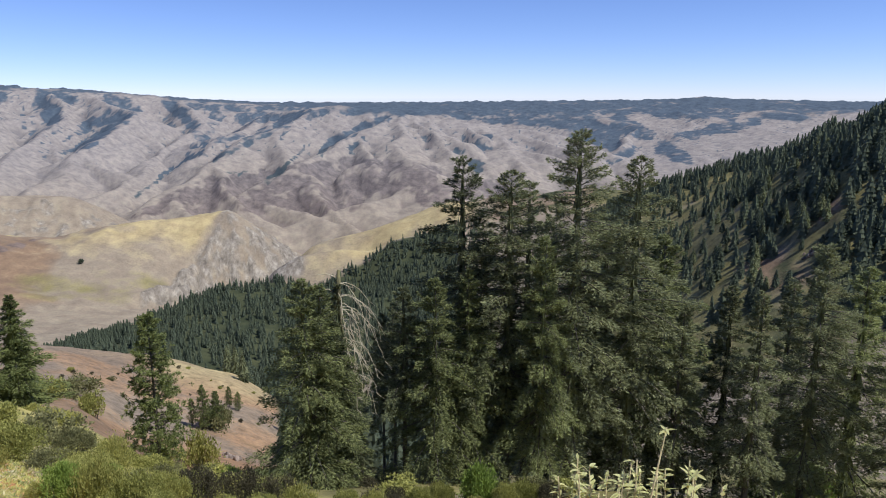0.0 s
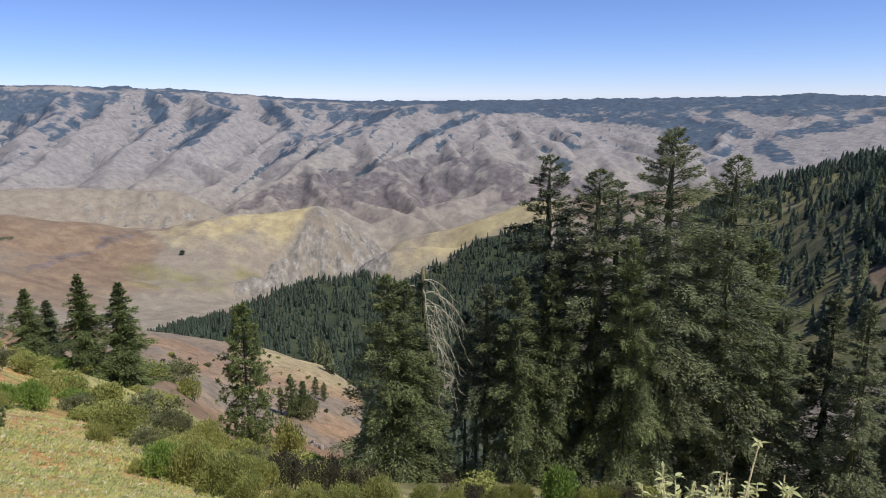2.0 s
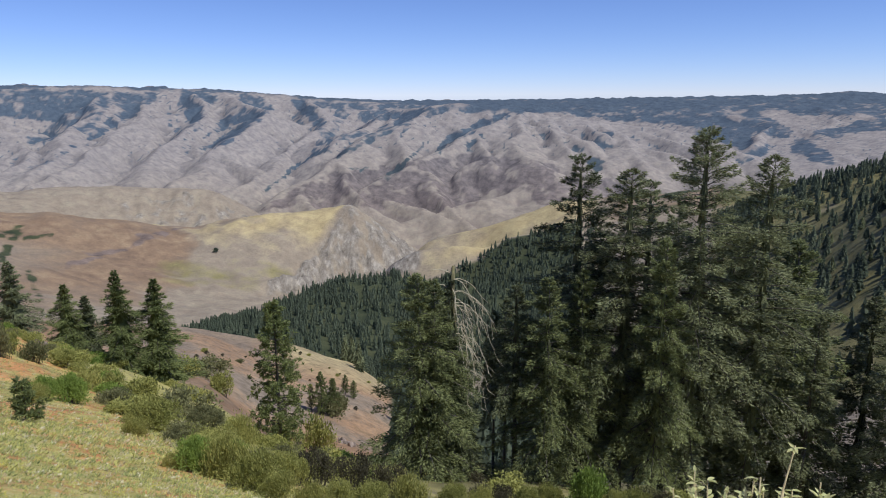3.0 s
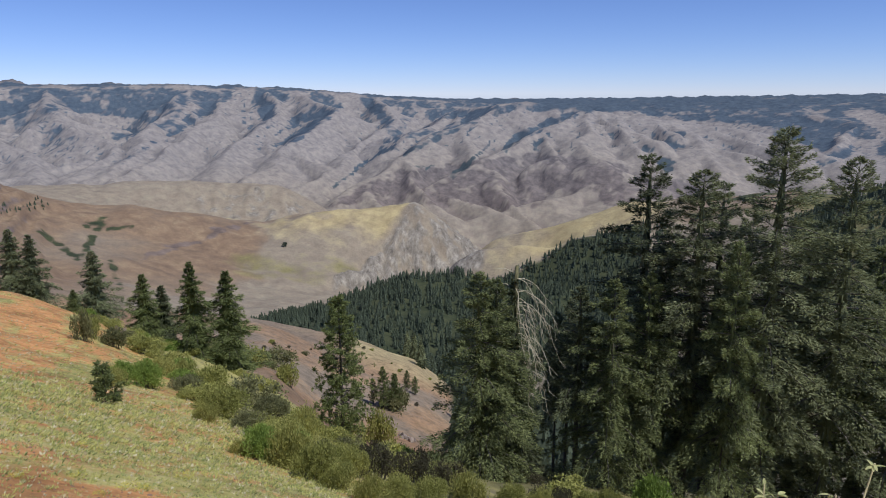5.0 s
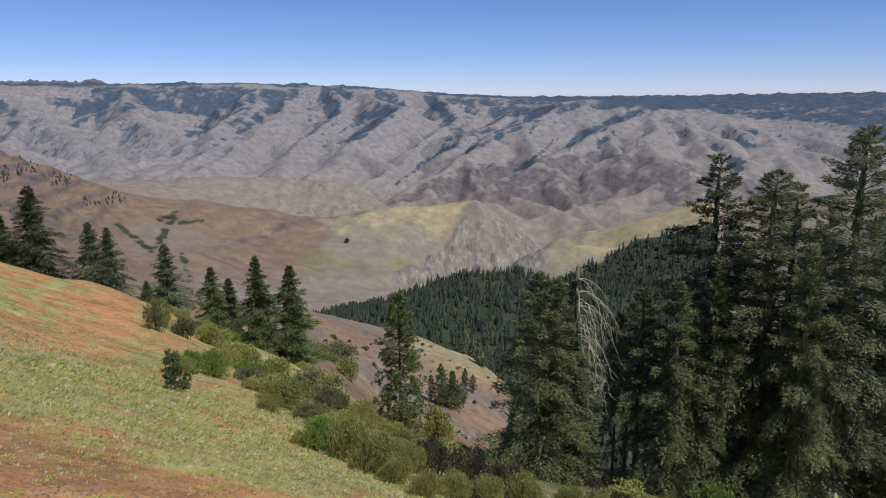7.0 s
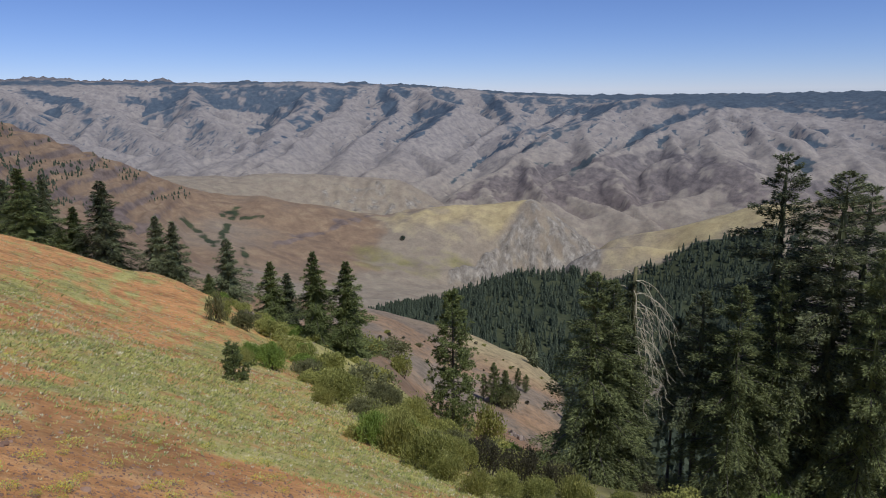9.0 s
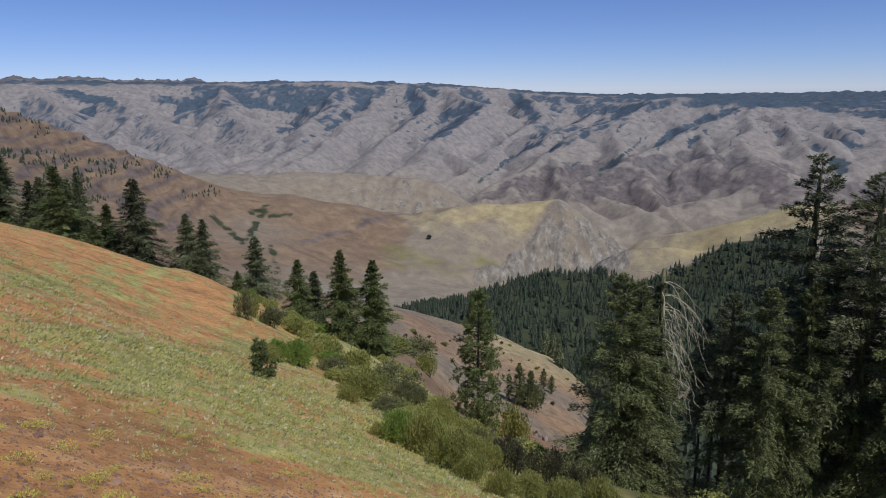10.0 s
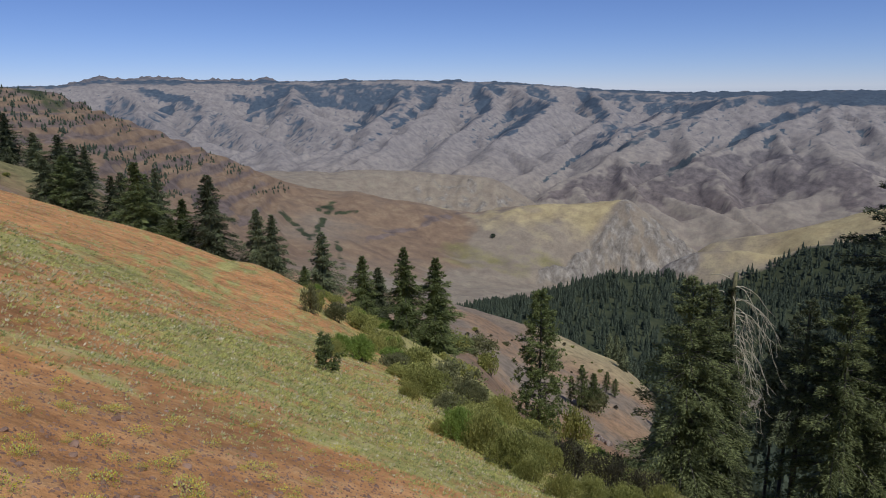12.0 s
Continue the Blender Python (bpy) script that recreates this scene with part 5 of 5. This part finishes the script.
# low brush between the larger shrubs
rng = np.random.default_rng(8)
placed = 0
while placed < 210:
    az = rng.uniform(14, 43.5)
    r0 = float(np.interp(az, EDGE_AZ, EDGE_R))
    r = r0 + 4 + (112 - r0) * rng.random() ** 1.2
    x, y = spot(az, r)
    d = float(fbm(np.array([x / 14]), np.array([y / 14]), 3, 231)[0])
    if d < rng.uniform(-0.3, 0.2) or (az < 30 and r > 62):
        continue
    k = int(rng.choice([0, 0, 1, 2, 3, 3]))
    stand((near_shrubs if r < 40 else far_shrubs)[k], az, r, height=rng.uniform(0.5, 1.5) * (0.45 + min(1.0, r / 55) * 0.6), wide=rng.uniform(0.9, 1.5), turn=rng.uniform(0, 360))
    placed += 1
rng = np.random.default_rng(9)
for k in range(16):
    az, r = rng.uniform(-36, 10), rng.uniform(26, 46)
    stand(far_shrubs[int(rng.choice([0, 2, 4]))], az, r, height=rng.uniform(0.7, 1.5), wide=rng.uniform(1.0, 1.5), turn=rng.uniform(0, 360))
for az, r in ((2.2, 60), (3.4, 66), (4.6, 62), (5.8, 70), (6.6, 60), (3.0, 78), (5.2, 84), (7.4, 74)):
    stand(far_shrubs[4 if r > 65 else 2], az, r, height=2.0 + (r * 7 % 10) * 0.12, wide=1.3, turn=az * 77)
for k in range(34):
    az, r = rng.uniform(15, 32), rng.uniform(165, 255)
    stand(far_shrubs[int(rng.choice([0, 2, 4]))], az, r, height=rng.uniform(0.6, 1.5), wide=rng.uniform(0.9, 1.4), turn=rng.uniform(0, 360))
for k in range(14):
    az, r = rng.uniform(56, 68), rng.uniform(140, 200)
    stand(far_shrubs[int(rng.choice([0, 2, 3]))], az, r, height=rng.uniform(0.8, 1.8), wide=rng.uniform(1.0, 1.5), turn=rng.uniform(0, 360))
lone = shrub(85, 7.0, 8.5, 14, 60, 0.9, FOREST, "single round dark tree alone on the grassy bench", "", kind="lone_tree")
stand(lone, 28.15, seen_at(28.15, -12.0, 600.0), height=8.5, wide=1.1)


# ---- the near ground: forbs, straw, flowering clumps, stones ----
def scatter(name, label, count, seed, accept, make, mat, category):
    """Small plants nobody could count, rooted in the near slope, in one mesh."""
    rng = np.random.default_rng(seed)
    out = []
    got = 0
    while got < count:
        n = 6000
        az = rng.uniform(12, 73, n)
        r = 3.2 * (112 / 3.2) ** rng.random(n)
        x, y = -np.sin(np.radians(az)) * r, np.cos(np.radians(az)) * r
        g, bare = slope_cover(x, y)
        ok = rng.random(n) < accept(g, bare, r)
        # beyond the edge of the brush the shrubs take over
        ok &= r < np.interp(az, EDGE_AZ + [46, 74], EDGE_R + [112, 112]) + 8 + 34 * sstep(26, 30, az)
        x, y, r = x[ok], y[ok], r[ok]
        x, y, r = x[:count - got], y[:count - got], r[:count - got]
        out.append(make(rng, x, y, ground(x, y), r))
        got += len(x)
    s = Soup()
    s.quads(np.concatenate(out))
    return tagged(new(name, s.mesh(name, mat)), label, category, kind="stuff")


def blades(low, high, per, flat=0.5, slim=0.22):
    def make(rng, x, y, z, r):
        grow = np.clip(r / 13, 0.38, 2.0)
        size = rng.uniform(low, high, len(x)) * grow
        o = []
        for k in range(per):
            a = rng.uniform(0, 6.28, len(x))
            al = unit(np.stack([np.cos(a) * flat, np.sin(a) * flat, rng.uniform(0.35, 1.0, len(x))], 1))
            b = np.stack([x + np.cos(a) * size * 0.18, y + np.sin(a) * size * 0.18, z - 0.01], 1)
            o.append(kites(b, al, unit(rng.normal(0, 1, (len(x), 3))), size * rng.uniform(0.6, 1.1, len(x)), size * slim))
        return np.concatenate(o)
    return make


scatter("green_forbs", "low pale green forbs and grass tufts covering the slope", 13000, 301, lambda g, b, r: np.clip(g * 1.1 - 0.15, 0.46, 1) * (1 - b) * np.clip(r / 14, 0.25, 1), blades(0.045, 0.105, 8, 1.0, 0.20), FORB, "forbs")
scatter("sage_forbs", "grey-green forb tufts covering parts of the slope", 9000, 304, lambda g, b, r: np.clip(g * 1.2 - 0.25, 0.16, 1) * (1 - b) * np.clip(r / 14, 0.25, 1), blades(0.045, 0.105, 8, 1.0, 0.22), SAGE, "forbs")
scatter("dry_straw", "dry straw-coloured grass tufts scattered over the slope", 8000, 302, lambda g, b, r: (0.35 + 0.3 * (1 - g)) * (1 - 0.8 * b) * np.clip(r / 14, 0.2, 1), blades(0.04, 0.10, 7, 1.0, 0.26), STRAW, "grass")
scatter("cream_flowers", "cream-coloured dry flower heads scattered over the green slope", 1300, 305, lambda g, b, r: (0.20 + 0.5 * g) * (1 - 0.8 * b) * np.clip(r / 9, 0.3, 1), blades(0.045, 0.085, 9, 1.3, 0.40), CREAM, "flowers")
scatter("seedling_forbs", "tiny olive seedlings between the stones on red gravel", 900, 303, lambda g, b, r: b * 0.8 + 0.1, blades(0.03, 0.07, 4, 0.9, 0.35), SHRUB, "forbs")


def flower_clump(seed):
    rng = np.random.default_rng(seed)
    root = new("flower_clump")
    tagged(root, "low clump of yellow flowers on red gravelly soil", "flowers", "yellow flower clumps")
    for name, n, mat, z0, size in (("foliage", 150, FORB, 0.0, 0.020), ("blossom", 190, YELLOW, 0.018, 0.013)):
        s = Soup()
        a, d = rng.uniform(0, 6.28, n), 0.16 * np.sqrt(rng.random(n))
        b = np.stack([np.cos(a) * d, np.sin(a) * d, z0 + rng.uniform(-0.02, 0.03, n)], 1)
        al = unit(np.stack([np.cos(a) * 0.6, np.sin(a) * 0.6, rng.uniform(0.2, 1.0, n)], 1))
        ln = size * rng.uniform(0.7, 1.4, n)
        s.quads(kites(b, al, unit(rng.normal(0, 1, (n, 3))), ln, ln * 0.6))
        tagged(part_mesh(name, s.mesh(name, mat), root), kind="stuff")
    root["tall"] = 0.10
    return root


clump_kinds = [flower_clump(311), flower_clump(312), flower_clump(313)]
rng = np.random.default_rng(314)
placed = 0
while placed < 130:
    az, r = rng.uniform(26, 72), 3.4 * (18 / 3.4) ** rng.random()
    x, y = spot(az, r)
    g, bare = slope_cover(np.array([x]), np.array([y]))
    if rng.random() > 0.25 + 0.6 * float(bare[0]):
        continue
    stand(clump_kinds[rng.integers(3)], az, r, height=rng.uniform(0.05, 0.10), wide=rng.uniform(0.5, 1.15), turn=rng.uniform(0, 360), sink=0.0)
    placed += 1


def stone_mesh(seed, flatness):
    """A broken basalt stone with flat faces and worn corners."""
    rng = np.random.default_rng(seed)
    bm = bmesh.new()
    bmesh.ops.create_icosphere(bm, subdivisions=2, radius=1.0)
    cuts = [(Vector(unit(rng.normal(0, 1, 3))), rng.uniform(0.45, 0.8)) for _ in range(9)]
    for v in bm.verts:
        for n, d in cuts:
            over = v.co.dot(n) - d
            if over > 0:
                v.co -= n * over * 0.92
        v.co += Vector(rng.normal(0, 0.03, 3))
        v.co.z *= flatness
    me = bpy.data.meshes.new("stone")
    bm.to_mesh(me)
    bm.free()
    me.materials.append(STONE)
    return me


stone_meshes = [stone_mesh(320 + k, f) for k, f in enumerate((0.30, 0.42, 0.34, 0.5, 0.28, 0.38))]
rng = np.random.default_rng(321)
placed = 0
while placed < 300:
    az, r = rng.uniform(28, 73), 3.0 * (15 / 3.0) ** (rng.random() ** 1.3)
    x, y = spot(az, r)
    g, bare = slope_cover(np.array([x]), np.array([y]))
    if rng.random() > 0.12 + 0.8 * float(bare[0]):
        continue
    size = 0.014 + 0.042 * rng.random() ** 2.2
    st = new("stone", stone_meshes[rng.integers(6)])
    st.matrix_basis = pose(x, y, float(ground(x, y)[0]) + size * 0.12, rng.uniform(-15, 15), rng.uniform(-15, 15), rng.uniform(0, 360)) @ Matrix.Diagonal((size, size * rng.uniform(0.6, 1.0), size, 1))
    tagged(st, "grey-brown broken basalt stone lying on red soil", "stone", "loose stones")
    placed += 1


def gravel():
    rng = np.random.default_rng(331)
    s = Soup()
    base = np.array([(0.9, 0, -0.3), (0.1, 0.8, -0.3), (-0.8, 0.3, -0.3), (-0.4, -0.8, -0.3), (0.5, -0.6, -0.3), (0.4, 0.1, 0.5), (-0.3, 0.2, 0.45)])
    faces = [(0, 1, 5), (1, 2, 6, 5), (2, 3, 6), (3, 4, 5, 6), (4, 0, 5)]
    n = 40000
    az, r = rng.uniform(24, 73, n), 3.0 * (26 / 3.0) ** rng.random(n)
    x, y = -np.sin(np.radians(az)) * r, np.cos(np.radians(az)) * r
    bare = slope_cover(x, y)[1]
    ok = np.nonzero(rng.random(n) < 0.10 + 0.9 * bare)[0][:7500]
    x, y = x[ok], y[ok]
    for px, py, pz in zip(x, y, ground(x, y)):
        k = 0.005 + 0.022 * rng.random() ** 2
        a = rng.uniform(0, 6.28)
        rot = np.array([[math.cos(a), -math.sin(a), 0], [math.sin(a), math.cos(a), 0], [0, 0, 1]])
        s.add((base + rng.normal(0, 0.12, base.shape)) @ rot.T * k + [px, py, pz + 0.002], faces)
    return tagged(new("gravel", s.mesh("gravel", STONE)), "fine grey-brown gravel on red soil", "gravel", kind="stuff")


gravel()


def outcrop(seed, az, r, size, label):
    """A broken rock outcrop that breaks through the slope."""
    rng = np.random.default_rng(seed)
    x, y = spot(az, r)
    root = new("rock_outcrop")
    root.matrix_basis = pose(x, y, float(ground(x, y)[0]))
    tagged(root, label, "rock", "rock outcrops")
    for k in range(12):
        bm = bmesh.new()
        bmesh.ops.create_icosphere(bm, subdivisions=2, radius=1.0)
        cuts = [(Vector(unit(rng.normal(0, 1, 3))), rng.uniform(0.4, 0.75)) for _ in range(8)]
        w = size * rng.uniform(0.22, 0.7)
        off = Vector((rng.normal(0, size * 0.9), rng.normal(0, size * 0.9), 0))
        for v in bm.verts:
            for n, d in cuts:
                over = v.co.dot(n) - d
                if over > 0:
                    v.co -= n * over * 0.95
            v.co += Vector(rng.normal(0, 0.035, 3))
            v.co = Vector((v.co.x * w, v.co.y * w, v.co.z * w * 1.1)) + off
        low = float(ground(x + off.x, y + off.y)[0]) - float(ground(x, y)[0])
        for v in bm.verts:
            v.co.z += low + w * 0.25
        me = bpy.data.meshes.new("boulder")
        bm.to_mesh(me)
        bm.free()
        me.materials.append(OUTCROP)
        part_mesh("boulder", me, root)
    return root


outcrop(341, 40.9, 92, 1.1, "broken reddish-grey rock outcrop below the firs")
outcrop(342, 28.6, 40, 0.55, "dark broken rock outcrop among brush")
outcrop(343, 23.6, 56, 0.8, "dark broken rock outcrop below the pine")
outcrop(344, 19.0, 150, 1.6, "grey rock outcrop on the tan valley slope")
outcrop(345, -28.5, 330, 2.2, "brown broken rock outcrop on the wooded slope")
outcrop(346, -31.0, 300, 1.8, "brown broken rock outcrop on the wooded slope")


# ---- the leafy plant close to the viewpoint ----
def leafy_plant():
    rng = np.random.default_rng(351)
    root = new("leafy_plant")
    x, y = spot(-17.5, 3.3)
    z = float(ground(x, y)[0])
    root.matrix_basis = pose(x, y, z)
    tagged(root, "tall pale green broad-leaved plant with a leaning woody stalk", "plant")

    def leaf(n):
        bm = bmesh.new()
        rows = []
        for k in range(6):
            t = k / 5
            w = 0.44 * math.sin(math.pi * min(1, t * 0.92 + 0.06)) ** 0.8 * (1 - 0.35 * t)
            c = -0.25 * t * t
            rows.append([bm.verts.new((sx * w * 0.5, t, c + 0.10 * abs(sx) * w)) for sx in (-1, 0, 1)])
        for a, b in zip(rows, rows[1:]):
            for q in (0, 1):
                bm.faces.new((a[q], a[q + 1], b[q + 1], b[q]))
        me = bpy.data.meshes.new("leaf")
        bm.to_mesh(me)
        bm.free()
        me.materials.append(BROAD)
        return me

    me = leaf(0)

    def put_leaf(parent, p, az, pitch, size):
        ob = new("leaf", me)
        ob.parent = parent
        ob.matrix_basis = pose(*p, pitch, rng.uniform(-25, 25), az) @ Matrix.Diagonal((size, size, size, 1))

    # stalks: where each stands across the sight line, how high, how far it leans
    stalks = [(-0.06, 1.72, 0.16, 12)] + [(o, rng.uniform(1.24, 1.47) - 0.30 * max(0.0, -o), rng.normal(0, 0.05), 30) for o in rng.uniform(-0.36, 0.44, 30)]
    for off, tall, lean, leaves in stalks:
        deep = 0.0 if tall > 1.7 else rng.uniform(-0.15, 0.35)
        cx, cy = math.cos(radians(-17.5)) * off + 0.3 * deep, math.sin(radians(-17.5)) * off + deep
        dx, dy = math.cos(radians(-17.5)) * lean, math.sin(radians(-17.5)) * lean
        line = [(cx, cy, -0.15), (cx + dx * 0.3, cy + dy * 0.3, tall * 0.5), (cx + dx, cy + dy, tall)]
        s = Soup()
        s.tube(line, [0.008, 0.006, 0.0035], 6)
        stem = part_mesh("stem", s.mesh("stem", STEM, True), root, "pale woody stem" if off == -0.06 else "")
        for k in range(leaves):
            u = rng.uniform(0.66, 1.0) if tall < 1.6 else rng.choice([0.995, 0.99, 0.78, 0.72, 0.66])
            p = tuple(np.interp(u, [0, 0.5, 1], [line[0][a], line[1][a], line[2][a]]) for a in range(3))
            put_leaf(stem, p, rng.uniform(0, 360), rng.uniform(-10, 60), rng.uniform(0.035, 0.068))
    return root


leafy_plant()
